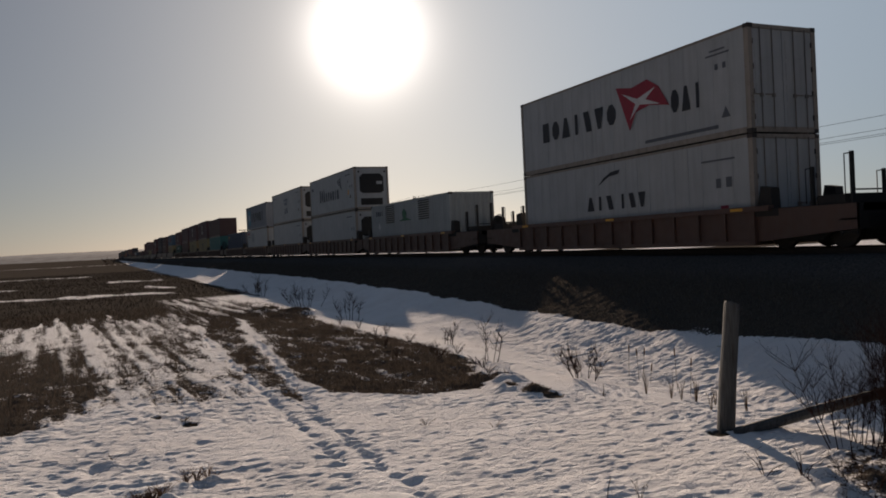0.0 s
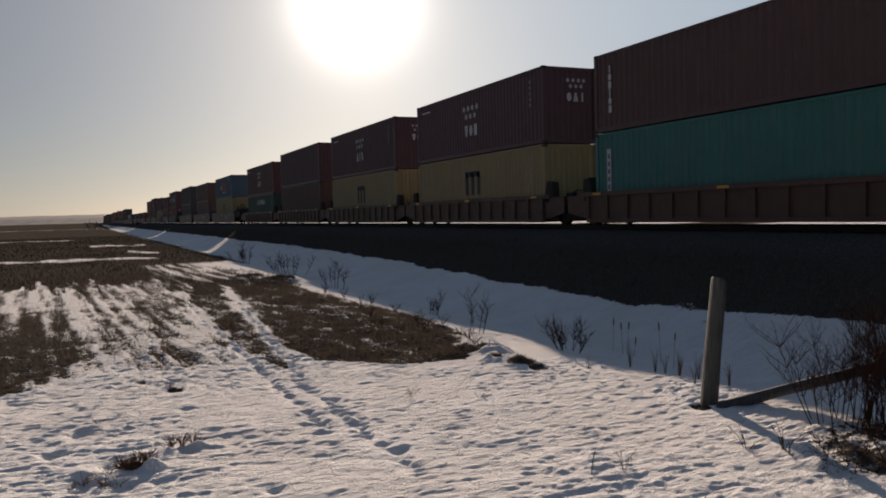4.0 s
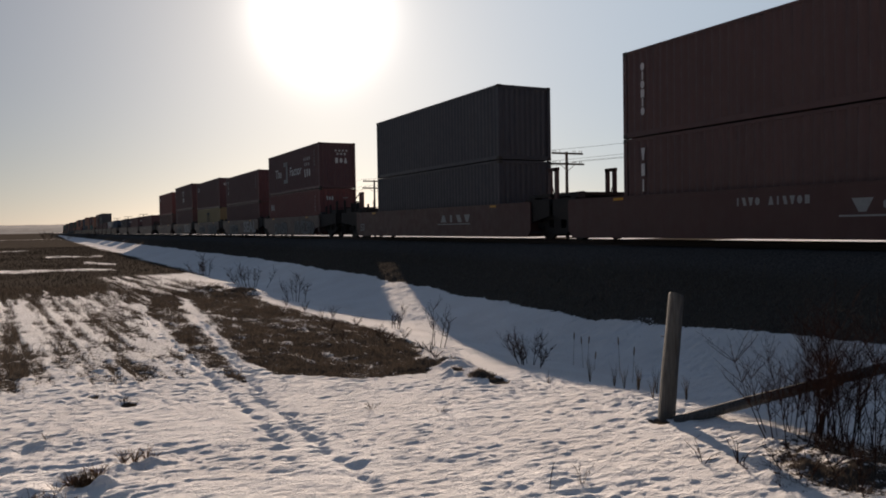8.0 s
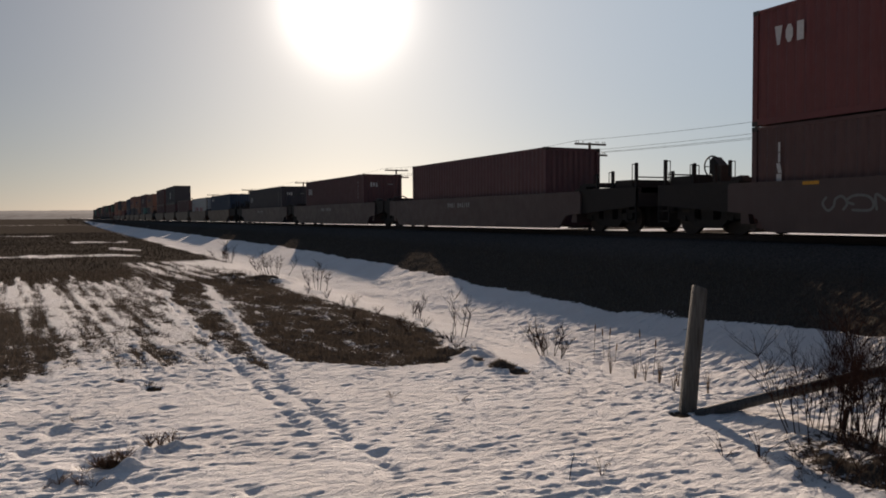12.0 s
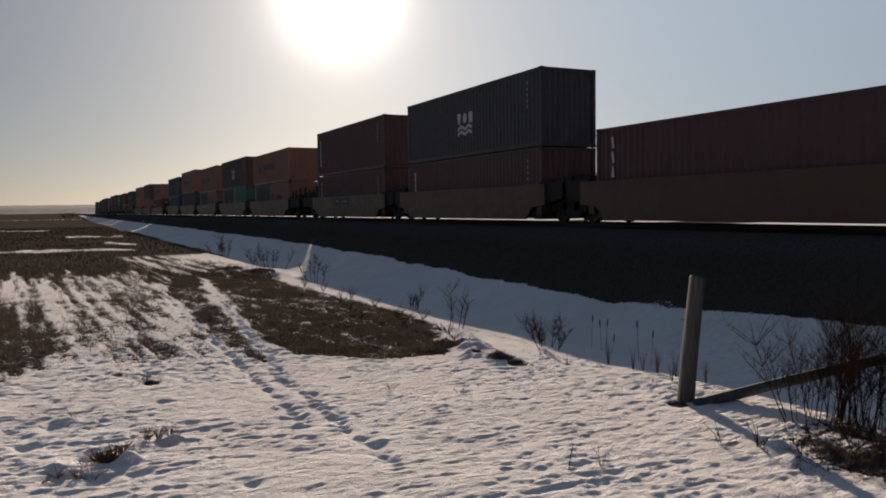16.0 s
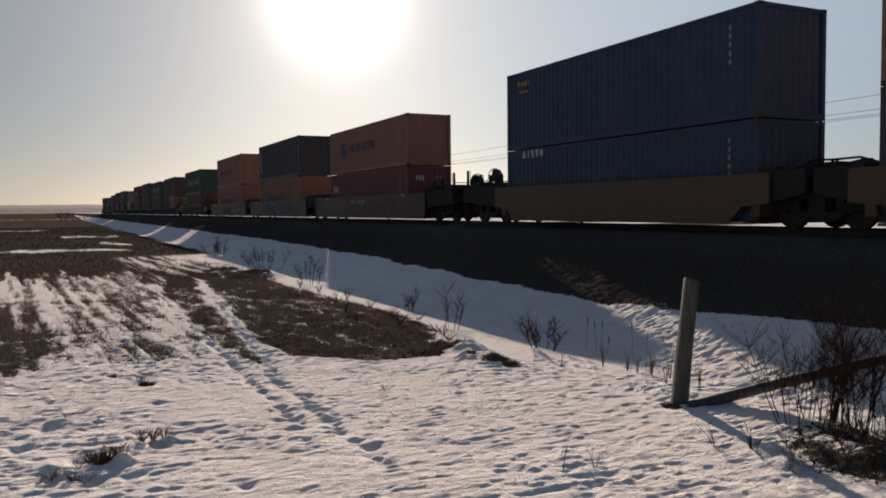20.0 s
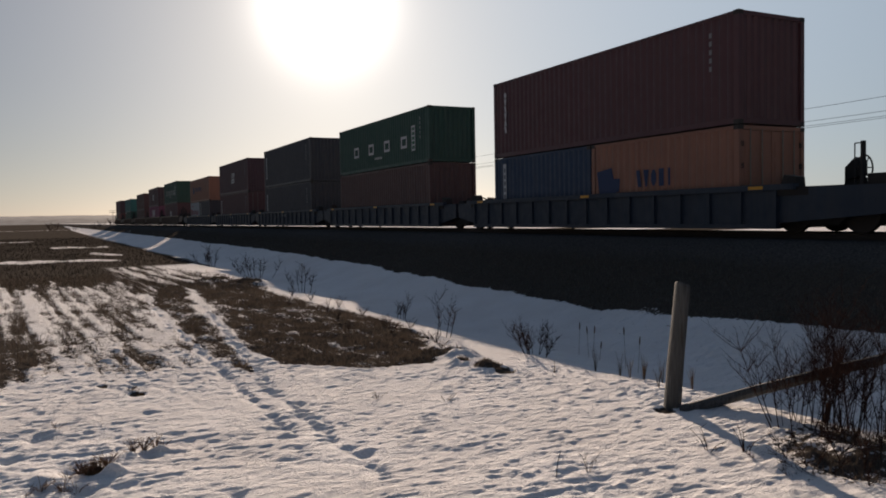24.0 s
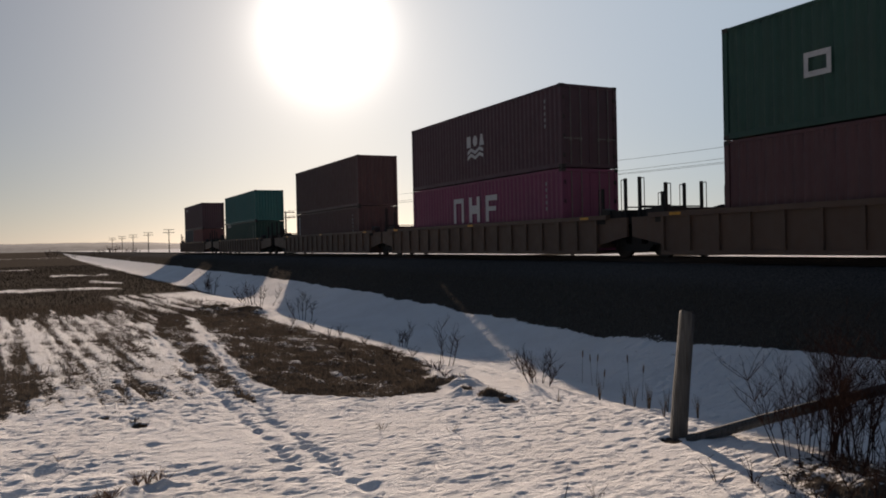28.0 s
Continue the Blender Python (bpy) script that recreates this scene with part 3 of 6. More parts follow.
def blades(name, label, count, region, heights, material, seed, lean=0.5, width=0.006):
    """Dead grass as thin bent blades, thrown over the bare ground of a region (x0, x1, y0, y1)."""
    rng = np.random.default_rng(seed)
    x = rng.uniform(region[0], region[1], count)
    y = region[2] * (region[3] / region[2]) ** rng.uniform(0, 1, count)
    keep = rng.uniform(0, 1, count) > cover_at(x, y) * 1.6 - 0.1
    x, y = x[keep], y[keep]
    z = height_at(x, y) - 0.01
    n = len(x)
    tall = rng.uniform(heights[0], heights[1], n) * (0.6 + 0.5 * (waves(x, y, 1.1, seed, 2) + 0.5))
    tall = np.maximum(tall, heights[0] * 0.6)
    turn, bend = rng.uniform(0, 2 * np.pi, n), rng.uniform(0.1, lean, n) * tall
    w = width * (1 + y / 30)
    wx, wy = np.cos(turn) * w, np.sin(turn) * w
    head = turn + rng.uniform(0.6, 2.4, n)
    bx, by = np.cos(head) * bend, np.sin(head) * bend
    v = np.stack([np.stack([x - wx, y - wy, z], 1), np.stack([x + wx, y + wy, z], 1),
                  np.stack([x + bx * 0.4 + wx * 0.7, y + by * 0.4 + wy * 0.7, z + tall * 0.6], 1),
                  np.stack([x + bx * 0.4 - wx * 0.7, y + by * 0.4 - wy * 0.7, z + tall * 0.6], 1),
                  np.stack([x + bx, y + by, z + tall], 1)], 1).reshape(-1, 3)
    k = np.arange(n)[:, None] * 5
    faces = (k + np.array([0, 1, 2, 3])).tolist() + (k + np.array([3, 2, 4])).tolist()
    m = bpy.data.meshes.new(name)
    m.from_pydata(v.tolist(), [], faces)
    m.materials.append(material)
    return tagged(new(name, m), label, "grass", kind="stuff")


blades("dead_grass_mat", "mat of flattened brown dead grass beside the ditch", 76000, (2.0, 6.6, 9.5, 29), (0.02, 0.075), GRASS, 61, 1.3, 0.003)
blades("stubble", "brown standing stubble breaking through patchy snow", 72000, (-8, 3.1, 10.5, 36), (0.02, 0.07), GRASS, 62, 1.1, 0.003)
blades("tall_stubble", "loose upright tufts of dead stubble in rows", 46000, (-8, 6.3, 10.8, 36), (0.06, 0.2), GRASS, 66, 0.6, 0.0026)
blades("field_grass", "band of dark dry grass across the open field", 60000, (-30, 8, 27, 130), (0.06, 0.2), FIELD_GRASS, 63, 0.9, 0.005)
blades("ditch_grass", "matted dead grass round the roots of the bare shrubs", 12000, (5.0, 8.0, 3.4, 5.8), (0.03, 0.12), GRASS, 65, 1.2, 0.002)
blades("bank_grass", "dull dry grass on the shaded railway bank", 26000, (10.9, 14.1, 6, 95), (0.04, 0.13), BANK_GRASS, 64, 1.6, 0.004)


def weed(name, label, x, y, stems, tall, material, seed, spread=0.1, r=0.004, category="weed", twiggy=0):
    """A tuft of dead stems from one root."""
    rng = random.Random(seed)
    s = Shape()
    for _ in range(stems):
        a, q = rng.uniform(0, 2 * math.pi), rng.uniform(0.2, 1.0)
        h = tall * rng.uniform(0.5, 1.0)
        p0 = Vector((math.cos(a) * spread * 0.06 * q, math.sin(a) * spread * 0.06 * q, -0.04))
        p1 = p0 + Vector((math.cos(a) * spread * q * 0.6, math.sin(a) * spread * q * 0.6, h * 0.6))
        p2 = p1 + Vector((math.cos(a) * spread * q, math.sin(a) * spread * q, h * 0.4))
        s.rod(p0, p1, r, r * 0.8, 4).rod(p1, p2, r * 0.8, r * 0.4, 4)
        for _ in range(twiggy):
            b = rng.uniform(0, 2 * math.pi)
            at = p0.lerp(p2, rng.uniform(0.4, 0.95))
            s.rod(at, at + Vector((math.cos(b), math.sin(b), rng.uniform(0.3, 1.0))) * h * rng.uniform(0.1, 0.25), r * 0.6, r * 0.3, 4)
    ob = new(name)
    ob.location = (x, y, land(x, y))
    tagged(part("stem_tuft", s, material, ob), kind="stuff")
    return tagged(ob, label, category)


def bush(name, label, x, y, tall, wide, stems, seed, lean=(0, 0), r=0.011, twigs=5):
    """A bare shrub: many stems from the ground that fork into ever finer twigs."""
    rng = random.Random(seed)
    fine = Shape()
    root = new(name)
    root.location = (x, y, land(x, y))

    def grow(s, p, d, length, radius, level):
        bits = 4 if level == 0 else 3
        for i in range(bits):
            d = (d + Vector((rng.uniform(-1, 1), rng.uniform(-1, 1), rng.uniform(-0.4, 0.5))) * (0.2 if level else 0.09)).normalized()
            q = p + d * length / bits
            s.rod(p, q, radius * (1 - 0.17 * i), radius * (0.83 - 0.17 * i), 5 if level == 0 else 4)
            p = q
            if level < 2 and i >= 1 - level:
                for _ in range(twigs if level == 0 else 2):
                    side = Vector((rng.uniform(-1, 1), rng.uniform(-1, 1), rng.uniform(-0.1, 0.9))).normalized()
                    grow(fine, p, (d * 0.75 + side * 0.8).normalized(), length * rng.uniform(0.2, 0.45), radius * 0.45, level + 1)

    for _ in range(stems):
        a, q = rng.uniform(0, 2 * math.pi), math.sqrt(rng.uniform(0, 1))
        foot = Vector((math.cos(a) * q * wide * 0.42, math.sin(a) * q * wide * 0.42, -0.08))
        d = Vector((math.cos(a) * q * wide / tall * 0.45 + lean[0] + rng.uniform(-0.2, 0.2), math.sin(a) * q * wide / tall * 0.45 + lean[1] + rng.uniform(-0.2, 0.2), 1.0)).normalized()
        s = Shape()
        grow(s, foot, d, tall * rng.uniform(0.5, 0.95), r * rng.uniform(0.6, 1.2), 0)
        part("stem", s, TWIG, root)
    tagged(part("twig_mass", fine, TWIG, root), kind="stuff")
    return tagged(root, label, "bush")


bush("bare_bush", "leafless dark shrub with many thin stems beside the fence post", 6.48, 5.24, 1.05, 0.6, 17, 71, (0.06, 0.0), 0.006, 6)
bush("bare_bush", "leafless dark shrub crowding the leaning fence rail", 6.74, 5.1, 1.1, 0.6, 15, 72, (0.03, 0.0), 0.0065, 6)
bush("bare_bush", "leafless dark shrub crowding the leaning fence rail", 7.0, 5.15, 1.2, 0.6, 9, 68, (0.0, 0.0), 0.007, 5)
bush("bare_bush", "tall leafless shrub at the raised end of the fence rail", 7.5, 5.15, 1.5, 0.8, 10, 73, (0.05, 0.0), 0.009, 5)
bush("bare_bush", "tall leafless shrub at the raised end of the fence rail", 6.7, 4.45, 1.35, 0.7, 8, 67, (0.1, 0.0), 0.0075, 5)
bush("bare_bush", "low tangle of broken twigs lying at the shrub's foot", 6.9, 4.7, 0.5, 1.2, 12, 64, (0.0, 0.0), 0.006, 5)
bush("bare_bush", "low tangle of broken twigs lying at the shrub's foot", 5.95, 4.75, 0.3, 1.2, 9, 70, (0.0, 0.0), 0.006, 4)
bush("bare_bush", "low tangle of broken twigs lying at the shrub's foot", 6.35, 4.4, 0.45, 1.3, 15, 69, (0.0, 0.0), 0.006, 4)
bush("bare_bush", "low tangle of broken twigs lying at the shrub's foot", 6.0, 4.15, 0.4, 1.3, 15, 66, (0.0, 0.0), 0.006, 4)
tagged(new("broken_stump", Shape().rod((6.98, 5.32, -0.72), (7.04, 5.3, -0.36), 0.03, 0.025, 7).mesh("broken_stump", TWIG)), "snapped dark stem stub among the shrubs", "stump")
bush("bare_bush", "small leafless shrub growing from the edge of the grass mat", 6.62, 13.2, 0.85, 0.5, 4, 74, (0.1, 0.0), 0.009, 4)
bush("bare_bush", "low broken shrub half bent over on the ditch snow", 7.3, 11.0, 0.6, 0.6, 12, 75, (0.1, 0.05), 0.007, 6)
bush("bare_bush", "small leafless shrub on the snowy side of the ditch", 7.35, 24.5, 0.9, 0.7, 6, 76, r=0.012, twigs=4)
bush("bare_bush", "low leafless shrub on the snowy side of the ditch", 7.4, 17.0, 0.55, 0.6, 5, 77, twigs=4)
bush("bare_bush", "clump of leafless shrub in the snowy ditch", 8.2, 34.0, 1.1, 1.6, 10, 78, r=0.016, twigs=4)
bush("bare_bush", "clump of leafless shrub in the snowy ditch", 7.8, 43.0, 1.0, 2.0, 10, 79, r=0.018, twigs=4)
for i, (x, y, h) in enumerate(((6.5, 14.4, 0.25), (6.6, 15.8, 0.3), (6.55, 17.2, 0.3), (6.6, 19.0, 0.35), (6.5, 21.0, 0.35), (6.4, 22.5, 0.35), (6.2, 12.9, 0.24), (5.9, 11.8, 0.2), (5.9, 13.9, 0.3), (6.2, 15.0, 0.34), (5.7, 16.5, 0.3), (6.05, 18.2, 0.4), (5.6, 20.0, 0.34), (6.1, 12.4, 0.28), (5.3, 14.6, 0.26))):
    weed("dead_weed", "stiff dark weed stems standing in the grass mat", x, y, 9, h, TWIG, 90 + i, 0.12, 0.005, twiggy=3)
for i, (x, y, h, n) in enumerate(((0.36, 7.58, 0.2, 52), (0.27, 7.52, 0.18, 60), (0.22, 7.64, 0.16, 36), (0.44, 7.66, 0.18, 36), (0.1, 7.5, 0.12, 8), (-0.1, 7.3, 0.14, 14), (0.06, 7.2, 0.15, 16), (0.16, 7.18, 0.12, 10), (-0.2, 7.25, 0.1, 6),
                                 (0.68, 8.02, 0.18, 22), (0.78, 8.06, 0.17, 22), (0.9, 8.12, 0.16, 16), (0.98, 8.2, 0.12, 8), (0.03, 9.37, 0.1, 8), (1.0, 10.7, 0.14, 16), (0.92, 10.9, 0.12, 14))):
    weed("dead_weed", "tuft of brown weed stems poking out of the snow", x, y, n, h, STUBBLE if i < 13 else STRAW, 100 + i, 0.08, 0.003, twiggy=2)
weed("dead_weed", "thin branched dead weed standing in the snow", 4.05, 5.35, 5, 0.24, TWIG, 104, 0.08, 0.003, twiggy=5)
weed("dead_weed", "lone thin dead stalk leaning in the snow", 3.75, 5.4, 2, 0.3, TWIG, 105, 0.06, 0.003)
weed("dead_weed", "branched dead weed in front of the fence post", 5.34, 5.26, 6, 0.26, TWIG, 106, 0.14, 0.004, twiggy=4)
weed("dead_weed", "branched dead weed in front of the fence post", 5.6, 5.08, 7, 0.24, TWIG, 107, 0.14, 0.004, twiggy=4)
weed("dead_weed", "short dead stalks on the lip of the ditch", 6.35, 9.15, 5, 0.22, STRAW, 108, 0.05)
weed("dead_weed", "faint thin weed in open snow", 3.55, 8.85, 6, 0.15, STRAW, 109, 0.1, 0.003, twiggy=3)
weed("dead_weed", "faint thin weed in open snow", 4.2, 8.3, 5, 0.14, STRAW, 110, 0.1, 0.003, twiggy=2)
for i, (x, y, h) in enumerate(((7.35, 9.5, 0.5), (7.2, 8.75, 0.42), (7.0, 8.3, 0.4), (7.5, 8.6, 0.5), (6.9, 7.9, 0.35), (7.3, 8.0, 0.45), (7.0, 7.15, 0.4), (6.6, 7.3, 0.3))):
    weed("ditch_reed", "clump of thin pale dead reeds in the snowy ditch", x, y, 16, h, STRAW, 120 + i, 0.05, 0.002, "reed")


def cattail(x, y, tall, tilt):
    root = new("cattail")
    root.matrix_basis = pose(x, y, land(x, y) - 0.05, tilt, tilt * 0.6, 0)
    part("stalk", Shape().rod((0, 0, 0), (0, 0, tall), 0.0035, 0.0025, 5), STRAW, root)
    head = Shape()
    zs, rs = (0.0, 0.02, 0.07, 0.12, 0.14), (0.004, 0.01, 0.012, 0.01, 0.003)
    for a, b, ra, rb in zip(zs, zs[1:], rs, rs[1:]):
        head.rod((0, 0, tall - 0.15 + a), (0, 0, tall - 0.15 + b), ra, rb, 8)
    part("seed_head", head, CATTAIL, root)
    return tagged(root, "dead brown cattail standing in the snowy ditch", "cattail", "cattails in the ditch")


for x, y, tall, tilt in ((8.6, 11.6, 0.66, 2), (8.6, 11.3, 0.62, -3), (8.6, 11.2, 0.64, 4), (8.6, 10.3, 0.76, -2), (8.6, 10.0, 0.66, 3), (8.6, 11.0, 0.4, 5)):
    cattail(x, y, tall, tilt)


# ---- the fence ----
def fence():
    base = Vector((6.217, 6.68, -0.86))
    post = new("fence_post")
    post.matrix_basis = Matrix.Translation(base)
    s, n, rng = Shape(), 14, random.Random(5)
    wob = [1 + rng.uniform(-0.05, 0.05) for _ in range(n)]
    rings = []
    for z, r, dx in ((0.0, 0.096, 0.006), (0.3, 0.095, 0.014), (0.8, 0.092, 0.042), (1.3, 0.086, 0.08), (1.64, 0.083, 0.104), (1.665, 0.074, 0.104)):
        rings.append([(dx + math.cos(2 * math.pi * i / n) * r * wob[i], -dx * 0.8 + math.sin(2 * math.pi * i / n) * r * wob[i], z - (0.03 * math.cos(2 * math.pi * i / n) if z > 1.6 else 0)) for i in range(n)])
    verts = [p for ring in rings for p in ring]
    faces = [(k * n + i, k * n + (i + 1) % n, (k + 1) * n + (i + 1) % n, (k + 1) * n + i) for k in range(len(rings) - 1) for i in range(n)]
    s.add(verts, faces + [tuple(range(len(verts) - n, len(verts)))])
    part("post", s, WOOD, post)
    part("staple", Shape().rod((-0.075, -0.02, 1.2), (-0.06, -0.06, 1.2), 0.004), STEEL, post)
    tagged(post, "grey weathered round timber fence post leaning slightly", "fence post")
    a, b = Vector((6.2, 6.52, -0.6)), Vector((9.26, 3.98, 0.6))
    rail = new("fence_rail")
    rail.matrix_basis = Matrix.Translation(a)
    bar = Shape()
    pts = [a.lerp(b, q) + Vector((0, 0, 0.02 * math.sin(q * 5))) - a for q in (0, 0.2, 0.4, 0.6, 0.8, 1.0)]
    for i, (p, q) in enumerate(zip(pts, pts[1:])):
        bar.rod(p, q, 0.062 - 0.003 * i, 0.059 - 0.003 * i, 10)
    part("pole", bar, WOOD, rail)
    tagged(rail, "weathered round timber brace rail slanting up from the post's foot", "fence rail")
    far = new("fence_post")
    far.matrix_basis = Matrix.Translation((9.33, 3.9, land(9.33, 3.9, False) - 0.3))
    part("post", Shape().rod((0, 0, 0), (0.03, 0, 1.9), 0.085, 0.078, 12), WOOD, far)
    tagged(far, "grey timber fence post that carries the raised end of the rail", "fence post")


fence()


# ---- the track ----
def track():
    prof = [(-0.075, -0.17), (0.075, -0.17), (0.075, -0.155), (0.012, -0.14), (0.012, -0.045), (0.036, -0.035), (0.036, -0.004), (0.03, 0.0),
            (-0.03, 0.0), (-0.036, -0.004), (-0.036, -0.035), (-0.012, -0.045), (-0.012, -0.14), (-0.075, -0.155)]
    for off in (-0.755, 0.755):
        rail = new("rail", Shape().prism([(TRACK_X + off + u, RAIL_TOP + w) for u, w in prof], 1, -150, 2500).mesh("rail", RUSTY))
        tagged(rail, "worn steel running rail on timber ties", "rail", "running rails", "structure")
    ties = Shape()
    rng = random.Random(9)
    for i in range(420):
        y = -60 + i * 0.53 if i < 380 else 141 + (i - 380) * 3
        ties.box(TRACK_X - 1.3, TRACK_X + 1.3 + rng.uniform(-0.03, 0.03), y - 0.11, y + 0.11, RAIL_TOP - 0.32, RAIL_TOP - 0.168)
    tagged(new("ties", ties.mesh("ties", TIE)), "dark timber ties bedded in ballast", "ties", kind="stuff")


track()


# ---- the pole line beyond the track ----
def pole_line():
    spots = [(31.5 - 0.026 * (y - 43), y) for y in (11.2, 43.0, 74.8, 106.6, 138.4, 170.2, 202.0, 236.5, 270.0, 300.0, 333.0)]
    tops = []
    for x, y in spots:
        g = land(x, y, False)
        top = 1.6 + 0.153 * 31.5
        pole = new("telegraph_pole")
        pole.matrix_basis = Matrix.Translation((x, y, g))
        part("shaft", Shape().rod((0, 0, -0.3), (0, 0, top - g), 0.13, 0.09, 8), POLE, pole)
        for k, (drop, half) in enumerate(((0.12, 1.25), (0.82, 1.35))):
            z = top - g - drop
            arm = part("crossarm", Shape().box(-half, half, -0.14, -0.05, z - 0.06, z + 0.06), POLE, pole)
            for px in (-1.15, -0.98, -0.62, 0.45, 0.62, 0.98, 1.15):
                part("insulator", Shape().rod((px, -0.1, z + 0.05), (px, -0.1, z + 0.12), 0.012, n=5).rod((px, -0.1, z + 0.11), (px, -0.1, z + 0.2), 0.035, 0.025, 6), CASTING, arm)
        part("brace", Shape().rod((0, -0.1, top - g - 1.3), (-0.6, -0.1, top - g - 0.85), 0.018).rod((0, -0.1, top - g - 1.3), (0.6, -0.1, top - g - 0.85), 0.018), POLE, pole)
        tagged(pole, "old timber telegraph pole with two crossarms beside the line", "telegraph pole", "poles of the telegraph line")
        tops.append(Vector((x, y, top)))
    for px, drop, sag in ((-1.15, -0.08, 0.35), (-0.98, 0.62, 0.2), (0.62, 0.62, 0.2), (1.15, 0.62, 0.22)):
        pts = []
        for a, b in zip(tops, tops[1:6]):
            pts += [a.lerp(b, q / 8) + Vector((px, -0.1, -drop - sag * 4 * (q / 8) * (1 - q / 8))) for q in range(8)]
        ring = ((0.009, 0.0), (0.0, 0.009), (-0.009, 0.0), (0.0, -0.009))
        wire = Shape().add([(p.x + u, p.y, p.z + w) for p in pts for u, w in ring], [(4 * i + k, 4 * i + (k + 1) % 4, 4 * i + 4 + (k + 1) % 4, 4 * i + 4 + k) for i in range(len(pts) - 1) for k in range(4)])
        tagged(new("overhead_wire", wire.mesh("overhead_wire", STEEL)), "thin sagging telegraph wire strung between the poles", "wire", "telegraph wires")


pole_line()


# ---- distance ----
def ridge(name, label, y, x0, x1, low, high, seed, colour):
    xs = np.linspace(x0, x1, 160)
    fade = step(xs, x0, x0 + 0.12 * (x1 - x0)) * (1 - step(xs, x1 - 0.16 * (x1 - x0), x1))
    top = low + (high - low) * fade * (0.72 + 0.28 * waves(xs, xs * 0, 700, seed, 2)) + 1.2 * waves(xs, 0 * xs, 30, seed + 1, 2)
    s = Shape()
    v = []
    for x, t in zip(xs, top):
        v += [(x, y - 260, -1.0), (x, y - 120, low * 0.4 + t * 0.45), (x, y, t), (x, y + 300, -1.0)]
    f = [(4 * i + k, 4 * i + 4 + k, 4 * i + 5 + k, 4 * i + 1 + k) for i in range(len(xs) - 1) for k in range(3)]
    ob = new(name, s.add(v, f).mesh(name, colour))
    for p in ob.data.polygons:
        p.use_smooth = True
    return tagged(ob, label, "hill", kind="structure")


n = Nodes("far_wooded_hill", 0.95)
HILL = n.done(n.mix(n.ramp(n.noise(0.02, 4), 0.4, 0.65), (0.032, 0.042, 0.066), (0.075, 0.09, 0.12)))
ridge("backdrop", "low far hill with snow patches on the horizon", 3300, -2300, 800, 6, 40, 81, HILL)
ridge("backdrop", "long low far rise along the horizon", 3900, -2600, 2600, 6, 20, 83, HILL)
for i, (x, y, tall, wide) in enumerate(((2.6, 320, 2.6, 4), (10, 310, 1.4, 5), (13, 240, 1.4, 4), (22, 330, 2.6, 7), (25, 260, 2.0, 5), (30, 380, 3.4, 8))):
    bush("far_scrub", "dark leafless scrub far off along the railway", x, y, tall, wide, 14, 140 + i, r=0.05, twigs=3)


# ---- the train ----
CACHE = {}


def kept(key, build, material):
    """One mesh for alike pieces."""
    k = (*key, material.name)
    if k not in CACHE:
        CACHE[k] = build().mesh(key[0], material)
    return CACHE[k]


HALF_W, TALL, LOW = 1.219, 2.896, 2.591


def corrugated(length, z0, z1, depth=0.036, pitch=0.278):
    """A folded steel sheet in the y-z plane, its outer folds at x = 0, going in to +x."""
    n = max(2, round(length / pitch))
    p = length / n
    ys = []
    for i in range(n):
        a = -length / 2 + i * p
        ys += [(a, depth), (a + 0.25 * p, depth), (a + 0.5 * p, 0.0), (a + 0.75 * p, 0.0)]
    ys.append((length / 2, depth))
    s = Shape()
    v = [(x, y, z) for y, x in ys for z in (z0, z1)]
    return s.add(v, [(2 * i, 2 * i + 1, 2 * i + 3, 2 * i + 2) for i in range(len(ys) - 1)])


def flat_panel(length, z0, z1):
    """A smooth insulated side: one sheet with fine upright seams."""
    n = max(4, round(length / 0.6))
    ys = []
    for i in range(n + 1):
        a = -length / 2 + length * i / n
        ys += [(a - 0.012, 0.004), (a - 0.006, 0.014), (a + 0.006, 0.014), (a + 0.012, 0.004)]
    v = [(x, y, z) for y, x in ys for z in (z0, z1)]
    return Shape().add(v, [(2 * i, 2 * i + 1, 2 * i + 3, 2 * i + 2) for i in range(len(ys) - 1)])


def frame_shape(length, h):
    L, w = length / 2, HALF_W
    s = Shape()
    for sx in (-1, 1):
        for sy in (-1, 1):
            x, y = sx * (w - 0.07), sy * (L - 0.08)
            s.box(x - 0.07, x + 0.07, y - 0.08, y + 0.08, 0.11, h - 0.11)
        xa, xb = sorted((sx * w, sx * (w - 0.06)))
        s.box(xa, xb, -L + 0.1, L - 0.1, 0.02, 0.17).box(xa, xb, -L + 0.1, L - 0.1, h - 0.085, h - 0.012)
    for sy in (-1, 1):
        ya, yb = sorted((sy * L, sy * (L - 0.1)))
        s.box(-w + 0.1, w - 0.1, ya, yb, 0.02, 0.16).box(-w + 0.1, w - 0.1, ya, yb, h - 0.12, h - 0.012)
    return s


def roof_shape(length):
    n, L, w = round(length / 0.36), length / 2 - 0.05, HALF_W - 0.05
    ys = []
    for i in range(n):
        a, p = -L + 2 * L * i / n, 2 * L / n
        ys += [(a, -0.03), (a + 0.3 * p, -0.03), (a + 0.5 * p, -0.01), (a + 0.8 * p, -0.01)]
    v = [(x, y, z) for y, z in ys + [(L, -0.03)] for x in (-w, w)]
    return Shape().add(v, [(2 * i, 2 * i + 1, 2 * i + 3, 2 * i + 2) for i in range(len(ys))])


